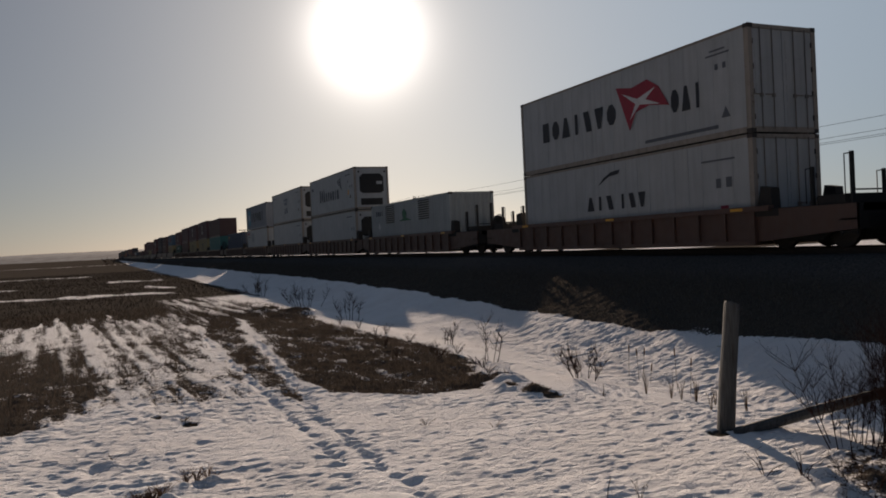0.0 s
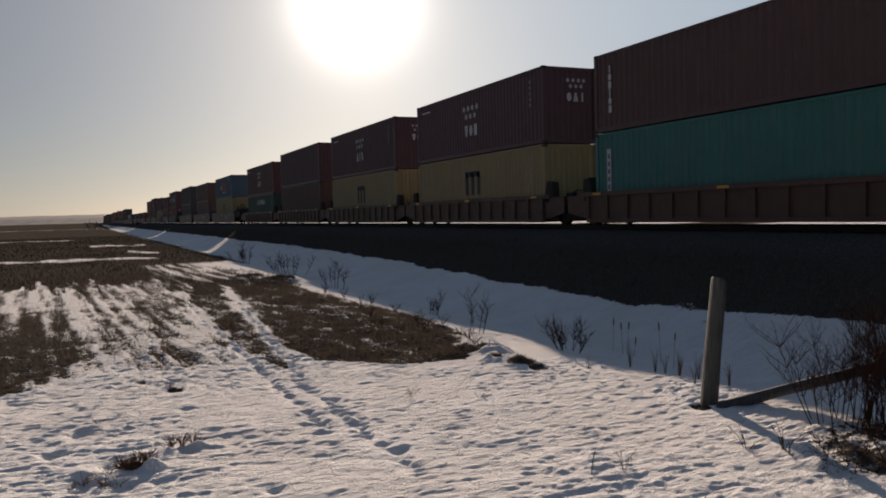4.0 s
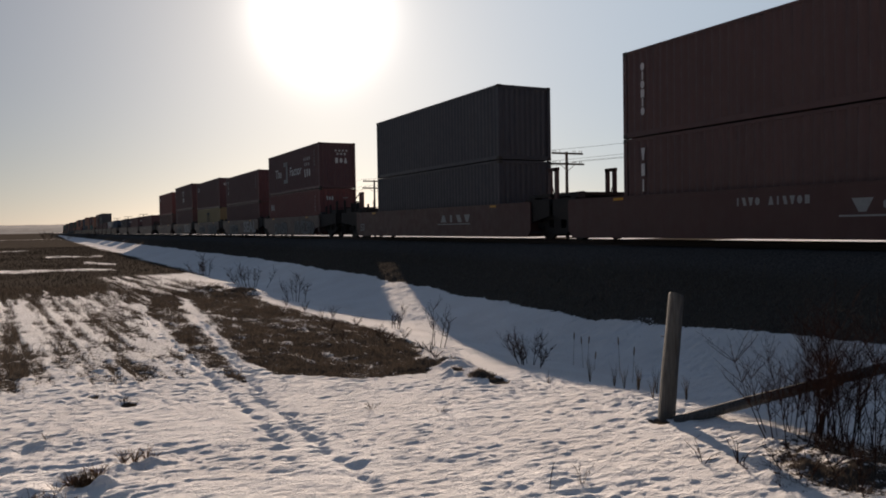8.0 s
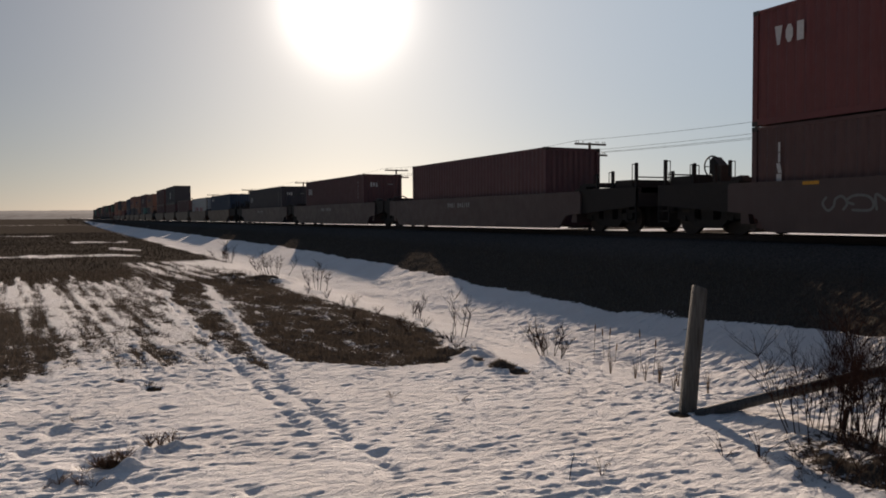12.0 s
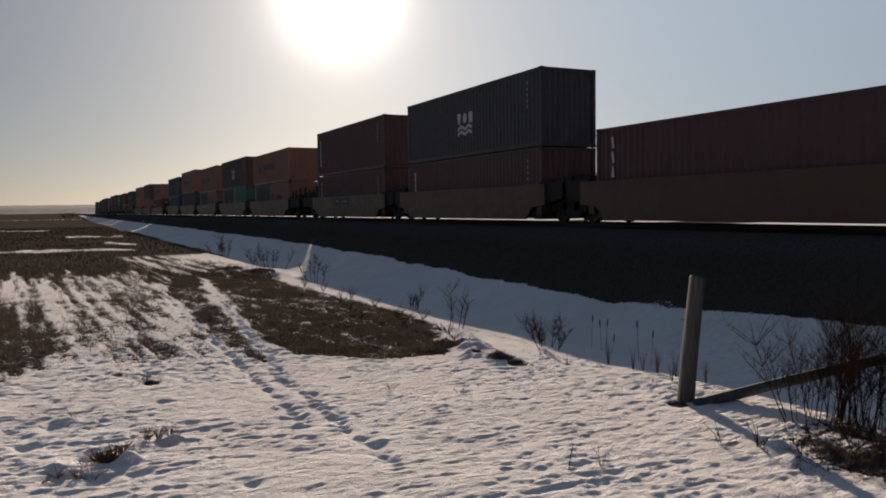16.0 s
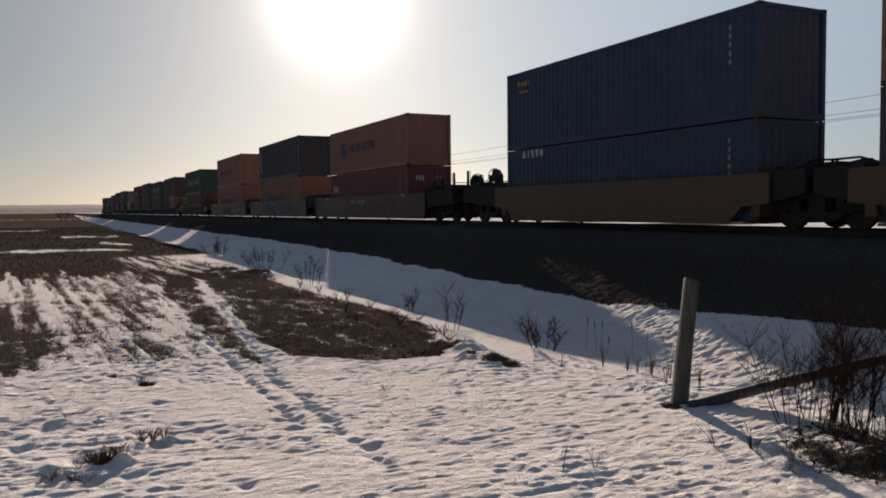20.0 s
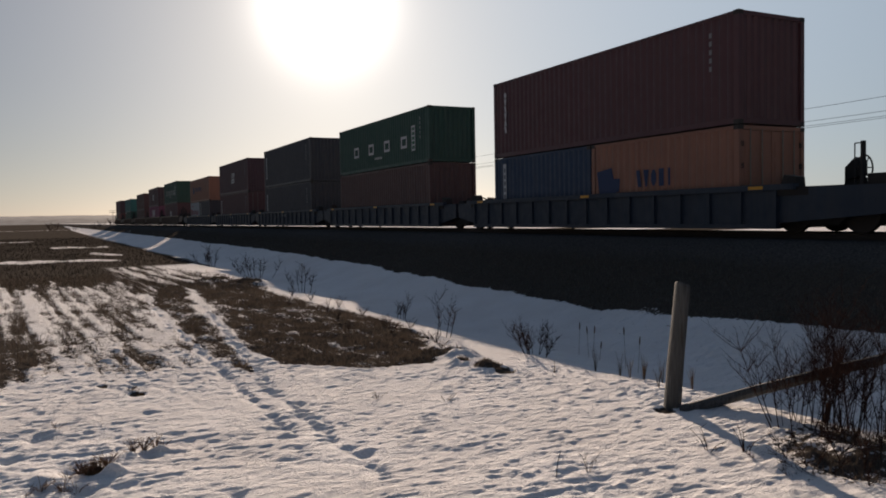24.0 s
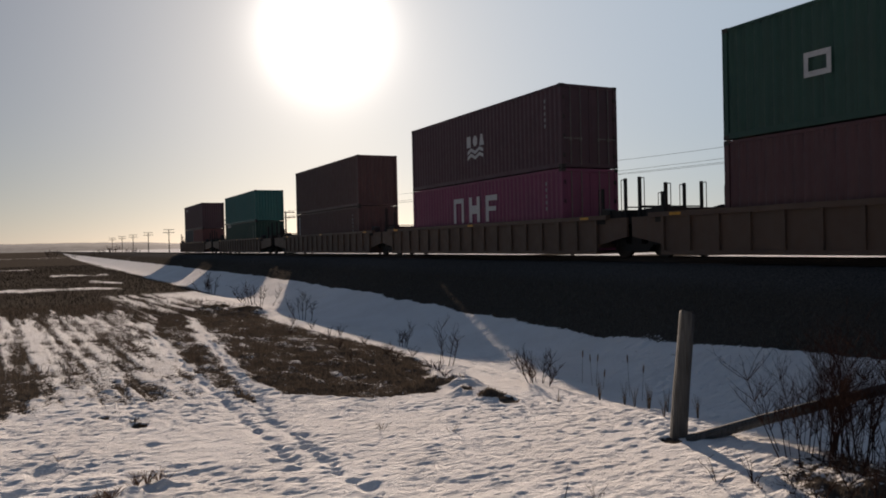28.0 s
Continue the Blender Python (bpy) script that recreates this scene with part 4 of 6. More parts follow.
def glyph(kind, w, h):
    """One plain flat shape as wide and high as a painted character."""
    flat = [[(-w * 0.4, 0), (w * 0.4, 0), (w * 0.4, h), (-w * 0.4, h)],
            [(-w * 0.16, 0), (w * 0.16, 0), (w * 0.16, h), (-w * 0.16, h)],
            [(-w * 0.48, 0), (w * 0.48, 0), (w * 0.16, h), (-w * 0.16, h)],
            [(-w * 0.46, 0), (w * 0.14, 0), (w * 0.46, h), (-w * 0.14, h)],
            [(w * 0.46 * math.cos(math.pi * (2 * i + 1) / 8), h / 2 + h / 2 * math.sin(math.pi * (2 * i + 1) / 8)) for i in range(8)],
            [(-w * 0.16, 0), (w * 0.16, 0), (w * 0.46, h), (-w * 0.46, h)]][kind]
    return Shape().prism(flat, 0, -0.004, 0)


def letters(count, height, width, rng, gap=0.22):
    """A row of plain shapes for a mark that is not spelt out, in the y-z plane: (shape, place along y)."""
    out, p = [], width / count
    first = rng.randrange(6)
    for i in range(count):
        kind = (0, 4, 2, 1, 3, 5, 4, 0, 1)[(first + i) % 9]
        out.append((glyph(kind, p * (1 - gap), height), width / 2 - (i + 0.5) * p))
    return out


def star(points, outer, inner):
    out = []
    for i in range(points * 2):
        r, a = (outer if i % 2 == 0 else inner), math.pi / 2 + math.pi * i / points
        out.append((r * math.cos(a), r * math.sin(a)))
    return Shape().prism(out, 0, -0.006, -0.002)


def marks(ob, kind, length, h, rng):
    """The painted marks of a container's near side; y grows towards the far end."""
    x = -HALF_W - 0.001

    def put(name, shape, material, y, z, label=""):
        if isinstance(shape, list):
            for s, dy in shape:
                part("letter_block", s, material, ob, label, (x, y + dy, z))
        else:
            part(name, shape, material, ob, label, (x, y, z))

    def small(y, z, w, t, material):
        put("label_bar", Shape().box(-0.003, 0.0, -w / 2, w / 2, 0, t), material, y, z)

    def say(text, height, y, z, width):
        word = word_mesh(text, height, MARK["white"], 0.012)
        reach = max(v.co.x for v in word.vertices)
        part("painted_word", word, None, ob, "white painted word", pose(x - 0.004, y, z, 0, 0, -90) @ Matrix.Diagonal((width / reach, 1, 1, 1)))

    def on_end(shape, material, across, z):
        """The same on the near end wall; across grows away from the viewer."""
        for s, dy in shape if isinstance(shape, list) else [(shape, 0.0)]:
            part("end_mark", s, material, ob, "", pose(across - dy, -length / 2 + 0.012, z, 0, 0, 90))

    ink = MARK["white"]
    if kind in ("seven", "factor") and ob["tone"] != "white":
        for k in range(7):
            on_end(star(6, 0.1, 0.045), ink, -0.1 + 0.24 * k if k < 4 else 0.02 + 0.24 * (k - 4), h - 0.5 if k < 4 else h - 0.72)
        on_end(letters(3, 0.34, 0.9, rng), ink, 0.25, h - 1.3)
    elif kind in ("cai", "cai_low"):
        on_end(letters(3, 0.26, 0.5, rng), ink, -0.55, h - 0.75)
        on_end(Shape().box(-0.004, 0, -0.16, 0.16, 0, 0.05), MARK["spray"], 0.5, h - 0.62)
    if kind == "flag":
        put("word_mark", letters(7, 0.72, 4.9, rng), MARK["black"], 2.13, 1.12)
        put("word_mark", letters(3, 0.72, 1.46, rng), MARK["black"], -3.63, 1.0)
        put("flag_mark", Shape().prism([(1.3, 0.75), (0.5, 0.6), (-0.3, 0.72), (-0.85, 0.4), (-1.3, -0.25), (-0.4, -0.1), (0.3, -0.2), (0.65, -0.75)], 0, -0.006, -0.002), MARK["red"], -1.6, 1.55, "red pennant mark")
        put("flag_stripe", Shape().prism([(1.0, 0.5), (0.2, 0.2), (-0.7, 0.42), (-0.2, 0.12), (-0.9, -0.14), (0.1, 0.0), (0.6, -0.4), (0.3, 0.06)], 0, -0.01, -0.006), MARK["white"], -1.6, 1.55)
        put("warning_mark", Shape().prism([(-0.17, 0), (0.17, 0), (0, 0.3)], 0, -0.005, 0), MARK["grey"], -5.2, 0.55)
        for k in range(2):
            small(-4.95, 2.3 + 0.12 * k, 0.9 - 0.3 * k, 0.05, MARK["grey"])
        small(-5.2, 1.9, 0.12, 0.16, MARK["grey"]), small(-4.9, 1.9, 0.12, 0.16, MARK["grey"])
        put("scuff_band", Shape().box(-0.003, 0, -2.3, 0.9, 0, 0.1), MARK["grey"], -2.6, 0.28)
    elif kind == "swoosh":
        put("word_mark", letters(3, 0.48, 1.7, rng), MARK["black"], 0.88, 1.24)
        put("word_mark", letters(3, 0.48, 1.5, rng), MARK["black"], -0.9, 1.24)
        put("swoosh_mark", Shape().prism([(0.65, 0), (0.35, 0.24), (-0.1, 0.42), (-0.62, 0.46), (-0.5, 0.32), (0.0, 0.28), (0.35, 0.14)], 0, -0.006, -0.002), MARK["black"], 0.3, 2.08)
        small(-5.2, 1.55, 0.22, 0.28, MARK["grey"]), small(-4.8, 1.55, 0.18, 0.26, MARK["grey"]), small(-5.0, 0.7, 0.3, 0.35, MARK["red"]), small(-4.8, 2.3, 1.3, 0.05, MARK["grey"])
    elif kind == "monitor":
        put("word_mark", letters(3, 0.95, 1.7, rng), MARK["grey"], 2.3, 1.0)
        put("word_mark", letters(6, 0.66, 3.7, rng), MARK["grey"], -0.45, 1.0)
        for k in range(3):
            put("wave_mark", Shape().prism([(0.14 + 0.16 * k, 0.3 + 0.12 * k), (-0.22 - 0.1 * k, 0.34 + 0.2 * k), (-0.42 - 0.1 * k, 0.05 - 0.1 * k), (-0.36 - 0.1 * k, 0.05 - 0.1 * k), (-0.2 - 0.1 * k, 0.26 + 0.2 * k), (0.14 + 0.16 * k, 0.22 + 0.12 * k)], 0, -0.006, -0.002), MARK["grey"], -2.35, 1.7)
        small(5.2, 2.05, 0.55, 0.22, MARK["grey"]), small(-4.6, 1.95, 0.14, 0.16, MARK["grey"]), small(-4.6, 1.1, 0.3, 0.34, MARK["amber"])
    elif kind == "seven":
        ink = MARK["blue"] if h > 2.8 and ob["tone"] == "white" else MARK["white"]
        for k in range(7):
            put("star_mark", star(6, 0.17, 0.07), ink, 0.62 - 0.42 * k if k < 4 else 0.42 - 0.42 * (k - 4), 2.1 if k < 4 else 1.75)
        put("word_mark", letters(3, 0.5, 1.36, rng), ink, -0.03, 0.86)
        small(4.9, 2.45, 1.0, 0.07, ink)
    elif kind == "star":
        put("star_field", Shape().box(-0.003, 0, -0.78, 0.78, -0.85, 0.85), MARK["sky"], 4.0, 1.3, "light blue square")
        put("star_mark", star(7, 0.68, 0.22), MARK["white"], 4.0, 1.3, "white seven-pointed star")
        put("word_mark", letters(6, 0.95, 7.2, rng), MARK["black"], -0.7, 0.82)
    elif kind == "seaco":
        put("word_mark", letters(5, 0.34, 1.5, rng), MARK["red"], 4.8, 2.3)
        put("word_mark", letters(4, 0.2, 0.7, rng), MARK["black"], 5.0, 1.98), small(4.2, 2.02, 0.6, 0.06, MARK["grey"])
        put("repair_patch", Shape().box(-0.003, 0, -0.7, 0.9, 0, 0.95), PAINT["steel"], 2.2, 1.5)
    elif kind == "small_white":
        put("word_mark", letters(5, 0.28, 1.45, rng), MARK["white"], 4.3, 2.26)
    elif kind == "small_yellow":
        put("word_mark", letters(4, 0.16, 0.9, rng), MARK["yellow"], 4.9, 2.35), small(4.9, 2.1, 0.6, 0.06, MARK["yellow"])
    elif kind in ("column", "column_tex"):
        n = 6 if kind == "column" else 3
        z = h - 0.68
        for k in range(n):
            put("upright_letter", letters(1, 0.24 if n == 6 else 0.36, 0.24, rng), MARK["white"], length / 2 - 0.86, z)
            z -= 0.26 if n == 6 else 0.46
    elif kind == "plate":
        put("number_plate", Shape().box(-0.003, 0, -0.11, 0.11, 0, 1.7), MARK["white"], length / 2 - 0.75, 0.65)
        for k in range(6):
            put("plate_bar", Shape().box(-0.006, -0.003, -0.05, 0.05, 0, 0.15), MARK["grey"], length / 2 - 0.75, 0.78 + 0.25 * k)
    elif kind == "arch":
        put("arch_mark", Shape().box(-0.004, 0, -0.7, -0.46, 0, 1.0).box(-0.004, 0, -0.12, 0.12, 0, 1.0).box(-0.004, 0, 0.46, 0.7, 0, 1.0).box(-0.004, 0, -0.7, 0.7, 0.8, 1.05), MARK["black"], -0.06, 1.15, "large dark arched mark")
        put("word_mark", letters(3, 0.26, 1.1, rng), MARK["black"], -0.06, 0.75)
    elif kind == "blocks":
        put("block_mark", Shape().box(-0.003, 0, -0.66, 0.66, 0, 0.85), MARK["blue"], 1.43, 0.92), put("block_mark", Shape().box(-0.003, 0, -1.45, 1.45, 0, 0.9), MARK["red"], -0.68, 0.9, "red name panel")
        put("word_mark", letters(3, 0.45, 1.0, rng), MARK["white"], 1.43, 1.1), put("word_mark", letters(8, 0.5, 2.6, rng), MARK["black"], -0.68, 1.1)
        put("word_mark", letters(9, 0.16, 2.0, rng), MARK["white"], -0.5, 0.6), small(-3.9, 2.3, 1.2, 0.08, ink), small(-3.9, 2.05, 0.4, 0.12, ink)
    elif kind == "factor":
        say("The", 0.62, 4.15, 1.18, 1.6), put("emblem", Shape().box(-0.004, 0, -0.5, 0.5, 0, 0.28).box(-0.004, 0, -0.5, -0.1, 0.28, 1.4).box(-0.004, 0, -0.5, 0.5, 1.2, 1.5), MARK["spray"], 1.48, 0.7)
        say("Factor", 0.62, 0.48, 1.15, 2.86), put("word_mark", letters(3, 0.52, 1.45, rng), MARK["white"], -3.6, 0.86)
        for k in range(7):
            put("star_mark", star(6, 0.15, 0.06), ink, -2.95 - 0.4 * k if k < 4 else -3.15 - 0.4 * (k - 4), 2.05 if k < 4 else 1.7)
    elif kind == "cai":
        put("word_mark", letters(3, 0.46, 0.95, rng), MARK["white"], 4.98, h - 0.98)
    elif kind == "cai_low":
        put("word_mark", letters(3, 0.45, 0.95, rng), MARK["white"], 5.1, h - 1.15)
    elif kind == "capital":
        put("word_mark", letters(7, 0.46, 3.7, rng), MARK["white"], -0.6, 1.68)
    elif kind == "yang":
        big = length > 8
        put("emblem", Shape().box(-0.004, 0, -0.34, -0.2, 0, 0.5).box(-0.004, 0, 0.2, 0.34, 0, 0.5).box(-0.004, 0, -0.34, 0.34, 0.5, 0.64).box(-0.004, 0, -0.08, 0.08, 0, 0.5), MARK["red"], 3.2 if big else 2.24, 1.15)
        put("word_mark", letters(4, 0.6 if big else 0.5, 2.6 if big else 1.96, rng), MARK["red"], 1.15 if big else 0.81, 1.15), put("word_mark", letters(4, 0.6 if big else 0.5, 2.65 if big else 1.8, rng), MARK["red"], -2.3 if big else -1.37, 1.12)
        small(length / 2 - 1.5, 2.1, 1.6, 0.06, MARK["red"])
    elif kind == "waves":
        ink = MARK["white"]
        put("word_mark", letters(3, 0.46, 1.6, rng), ink, -0.09, 1.42)
        for k in range(2):
            put("wave_mark", Shape().prism([(0.65, 0.1), (0.35, 0.24), (0, 0.1), (-0.35, 0.24), (-0.65, 0.14), (-0.65, 0.0), (-0.35, 0.1), (0, -0.04), (0.35, 0.1), (0.65, -0.04)], 0, -0.006, -0.002), ink, -0.09, 1.15 - 0.22 * k)
    elif kind == "hapag":
        y0 = length / 2 - (2.6 if length > 8 else 0.9)
        put("emblem", Shape().prism([(0.5, 0), (0.62, 0.75), (-0.1, 0.85), (-0.2, 0.5), (-0.5, 0.5), (-0.45, 0.1), (0.0, 0.0)], 0, -0.006, -0.002), MARK["blue"], y0, 0.95, "dark blue twin-sail mark")
        put("word_mark", letters(5, 0.5, 1.9 if length > 8 else 1.6, rng), MARK["blue"], y0 - 2.0, 1.15), put("word_mark", letters(5, 0.5, 1.9 if length > 8 else 1.5, rng), MARK["blue"], y0 - 4.1, 1.15) if length > 8 else None
    elif kind == "uasc":
        for k, y in enumerate((3.28, 1.06, -1.12, -3.28)):
            put("block_mark", Shape().box(-0.004, 0, -0.36, 0.36, 0, 0.13).box(-0.004, 0, -0.36, 0.36, 0.45, 0.58).box(-0.004, 0, -0.36, -0.24, 0.13, 0.45).box(-0.004, 0, 0.24, 0.36, 0.13, 0.45), MARK["white"], y, h - 1.75, "white square outline")
        put("word_mark", letters(8, 0.13, 1.1, rng), MARK["white"], 0.1, h - 2.05), put("number_plate", Shape().box(-0.003, 0, -0.2, 0.2, 0, 1.2), MARK["white"], -4.39, h - 1.95)
        for k in range(5):
            put("plate_bar", Shape().box(-0.006, -0.003, -0.13, 0.13, 0, 0.14), MARK["green"], -4.39, h - 1.86 + 0.22 * k)
    elif kind == "one":
        put("block_mark", Shape().box(-0.004, 0, 0.25, 0.45, 0, 1.05).box(-0.004, 0, -0.45, -0.25, 0, 1.05).box(-0.004, 0, -0.25, 0.25, 0.85, 1.05), MARK["white"], 1.45, 1.22, "large pale block mark")
        put("block_mark", Shape().box(-0.004, 0, 0.2, 0.45, 0, 1.05).box(-0.004, 0, -0.45, -0.2, 0, 1.05).box(-0.004, 0, -0.2, 0.2, 0.35, 0.7), MARK["white"], 0.08, 1.22, "large pale block mark")
        put("block_mark", Shape().box(-0.004, 0, 0.22, 0.45, 0, 1.05).box(-0.004, 0, -0.45, 0.22, 0.83, 1.05).box(-0.004, 0, -0.35, 0.22, 0.42, 0.6), MARK["white"], -1.3, 1.22, "large pale block mark")
    elif kind == "vents":
        for y in (-2.67, 2.67):
            lou = Shape()
            for k in range(9):
                lou.box(-0.02, 0.0, -0.75, 0.75, 0.12 * k, 0.12 * k + 0.05)
            put("louvre", lou, BLACK, y, 1.72, "dark slatted vent")
        put("tree_mark", Shape().prism([(0.9, 0), (0.2, 0.12), (0.3, 0.5), (0.0, 0.7), (-0.4, 0.45), (-0.3, 0.15), (-1.2, 0.0)], 0, -0.006, -0.002), MARK["green"], 0.3, 1.75), put("warning_mark", Shape().prism([(-0.22, 0), (0, -0.26), (0.22, 0), (0, 0.26)], 0, -0.006, -0.002), MARK["white"], 4.6, 1.55)
        put("word_mark", letters(4, 0.3, 1.4, rng), MARK["grey"], 4.6, 2.2)
    if kind not in ("flag", "swoosh", "vents", "monitor") and length > 8:
        for k in range(5):
            small(-length / 2 + 0.95, h - 0.55 - 0.22 * k, 0.09, 0.13, MARK["spray"])


def doors(ob, length, h, material):
    for side in (-1, 1):
        xa, xb = sorted((side * 0.012, side * (HALF_W - 0.14)))
        d = Shape().box(xa, xb, 0.0, 0.05, 0.17, h - 0.13)
        leaf = part("door", d, material, ob, at=(0, -length / 2 + 0.03, 0))
        for q in range(4):
            a = 0.25 + q * (h - 0.55) / 4
            part("pressed_panel", Shape().box(xa + 0.1, xb - 0.1, -0.012, 0.0, a, a + (h - 0.55) / 4 - 0.12), material, leaf)
        for q in (0.3, 0.75):
            x = side * (0.1 + q * 0.95)
            part("lock_rod", Shape().rod((x, -0.035, 0.1), (x, -0.035, h - 0.08), 0.017, n=6).box(x - 0.05, x + 0.05, -0.05, 0.0, 0.95, 1.05).box(x, x + side * 0.3, -0.05, -0.03, 1.0, 1.035), RAIL, leaf, "bare metal locking rod")
        for q in range(4):
            part("hinge", Shape().box(-0.05, 0.05, -0.03, 0.02, 0, 0.14), CASTING, leaf, at=(side * (HALF_W - 0.12), 0, 0.35 + q * (h - 0.9) / 3))


def cooler(ob, length, h):
    y = -length / 2
    part("cooler_panel", Shape().box(-HALF_W + 0.14, HALF_W - 0.14, y + 0.02, y + 0.1, 0.16, h - 0.12), PAINT["white"], ob)
    # no recess is cut: a flat black plate carries the fan opening's shade
    part("fan_opening", Shape().prism([(-0.85, 1.25), (-0.65, 1.1), (0.65, 1.1), (0.85, 1.25), (0.85, 2.2), (0.6, 2.42), (-0.6, 2.42), (-0.85, 2.2)], 1, y - 0.004, y + 0.04), BLACK, ob, "flat black plate in place of the shaded fan recess")
    part("control_box", Shape().box(0.35, 0.75, y - 0.03, y, 1.7, 1.9), PAINT["white"], ob)
    part("compressor_grille", Shape().box(-0.8, 0.75, y - 0.002, y + 0.03, 0.3, 0.75).rod((-0.35, y - 0.01, 0.5), (-0.35, y + 0.02, 0.5), 0.22, n=14), BLACK, ob)
    for q, w, t in ((1.05, 0.16, 0.2), (0.6, 0.14, 0.2)):
        part("label_bar", Shape().box(-0.003, 0.0, -w / 2, w / 2, 0, t), MARK["grey"], ob, at=(-HALF_W - 0.001, y + q, 1.55))
    part("warning_mark", Shape().prism([(-0.17, 0), (0.17, 0), (0, 0.3)], 0, -0.004, 0), MARK["rust"], ob, "brown warning triangle", at=(-HALF_W - 0.001, y + 1.05, 0.85))
    part("label_bar", Shape().box(-0.003, 0.0, -0.6, 0.6, 0, 0.07), MARK["grey"], ob, at=(-HALF_W - 0.001, y + 1.5, h - 0.45))
    for x in (-0.9, 0.95):
        part("vent_port", Shape().rod((x, y - 0.02, 2.55), (x, y, 2.55), 0.07, n=10), CASTING, ob)


WORDS = {"white": "white", "grey": "grey-green", "steel": "pale grey", "maroon": "maroon", "brown": "rusty brown", "plum": "dark plum", "dusk": "dark brown", "navy": "dark blue",
         "slate": "blue-grey", "teal": "teal", "green": "dark green", "yellow": "dull yellow", "orange": "orange", "red": "dull red", "magenta": "magenta", "rose": "faded orange"}
RIDERS = []


def container(tone, h, y, z, kind="", end="plain", length=12.192, where="in the well"):
    """One steel container whose near end stands at y along the train, its floor at z."""
    material = PAINT[tone]
    ob = new("shipping_container")
    ob["tone"] = tone
    rng = random.Random(int(y * 10) + int(z * 100))
    L = length / 2
    smooth = tone == "white" and length > 8
    part("frame", kept(("frame", length, h), lambda: frame_shape(length, h), STAINED if tone == "white" else material), None, ob)
    for side in (-1, 1):
        wall = kept(("side_wall", length, h, smooth), lambda: (flat_panel if smooth else corrugated)(length - 0.3, 0.165, h - 0.08), material)
        part("side_wall", wall, None, ob, at=pose(side * (HALF_W - 0.012), 0, 0, 0, 0, 0 if side < 0 else 180))
    far = kept(("end_wall", h), lambda: corrugated(2 * HALF_W - 0.26, 0.15, h - 0.11, 0.045, 0.25), material)
    part("end_wall", far, None, ob, at=pose(0, L - 0.02, 0, 0, 0, -90))
    if end == "doors":
        doors(ob, length, h, material)
    elif end == "cooler":
        cooler(ob, length, h)
    else:
        part("end_wall", far, None, ob, at=pose(0, -L + 0.02, 0, 0, 0, 90))
    part("roof", kept(("roof", length), lambda: roof_shape(length), material), None, ob, at=(0, 0, h - 0.004))
    part("floor", kept(("floor", length), lambda: Shape().box(-HALF_W + 0.05, HALF_W - 0.05, -L + 0.05, L - 0.05, 0.09, 0.14), TIE), None, ob)
    cast = kept(("corner_casting",), lambda: Shape().box(-0.085, 0.085, -0.09, 0.09, 0, 0.118), CASTING)
    for sx in (-1, 1):
        for sy in (-1, 1):
            for zc in (0.0, h - 0.118):
                part("corner_casting", cast, None, ob, at=(sx * (HALF_W - 0.082), sy * (L - 0.087), zc))
    if kind:
        marks(ob, kind, length, h, rng)
    del ob["tone"]
    size = "twenty-foot" if length < 8 else "forty-foot"
    face = {"doors": "with rear doors", "cooler": "with end cooling unit", "plain": "with ribbed walls"}[end]
    if smooth and end == "plain":
        face = "with smooth walls"
    tagged(ob, f"{WORDS[tone]} {size} shipping container {face} {where}", "container")
    RIDERS.append((ob, y + L, z))
    return ob


# ---- well cars ----
WELL = {"tawny": (2.18, True, 6.3), "maroon": (2.4, False, 8.25), "ashen": (2.4, False, 6.3), "yellow": (2.42, False, 6.3), "blue": (2.23, True, 7.45), "ochre": (2.38, True, 8.25)}
SIDE = 1.47
SILL = 1.16


def truck(parent, y):
    t = Shape()
    for sx in (-1, 1):
        x = sx * 1.0
        t.prism([(-1.2, 0.62), (-0.75, 0.62), (-0.42, 0.42), (0.42, 0.42), (0.75, 0.62), (1.2, 0.62), (1.2, 0.44), (0.72, 0.4), (0.5, 0.2), (-0.5, 0.2), (-0.72, 0.4), (-1.2, 0.44)], 0, x - 0.08, x + 0.08)
        t.box(x - 0.09, x + 0.09, -0.7, -0.5, 0.35, 0.85).box(x - 0.09, x + 0.09, 0.5, 0.7, 0.35, 0.85).box(x - 0.1, x + 0.1, -1.05, 1.05, 0.72, 0.86)
    t.box(-1.1, 1.1, -0.22, 0.22, 0.42, 0.72)
    body = part("truck", kept(("truck",), lambda: t, STEEL), None, parent, at=(0, y, RAIL_TOP))
    for k, ya in enumerate((-0.89, 0.89)):
        for sx in (-1, 1):
            w = kept(("wheel",), lambda: Shape().rod((-0.065, 0, 0), (0.065, 0, 0), 0.455, n=28).rod((-0.075, 0, 0), (0.075, 0, 0), 0.13, n=12), WHEEL)
            part("wheel", w, None, body, at=(sx * 0.76, ya, 0.455))
        part("axle", kept(("axle",), lambda: Shape().rod((-1.12, 0, 0), (1.12, 0, 0), 0.08, n=8), STEEL), None, body, at=(0, ya, 0.455))
    for sx in (-1, 1):
        for q in (-0.14, 0.14):
            part("spring", kept(("spring",), lambda: Shape().rod((0, 0, 0.22), (0, 0, 0.42), 0.07, n=8), WHEEL), None, body, at=(sx * 1.0, q, 0))
    return body


def hoop(x, y, z, tall, reach):
    return Shape().box(x - 0.045, x + 0.045, y - 0.035, y + 0.035, z, z + tall).pipe([(x, y, z + tall - 0.04), (x, y + reach, z + tall - 0.04), (x, y + reach, z + 0.05)], 0.014, 5)


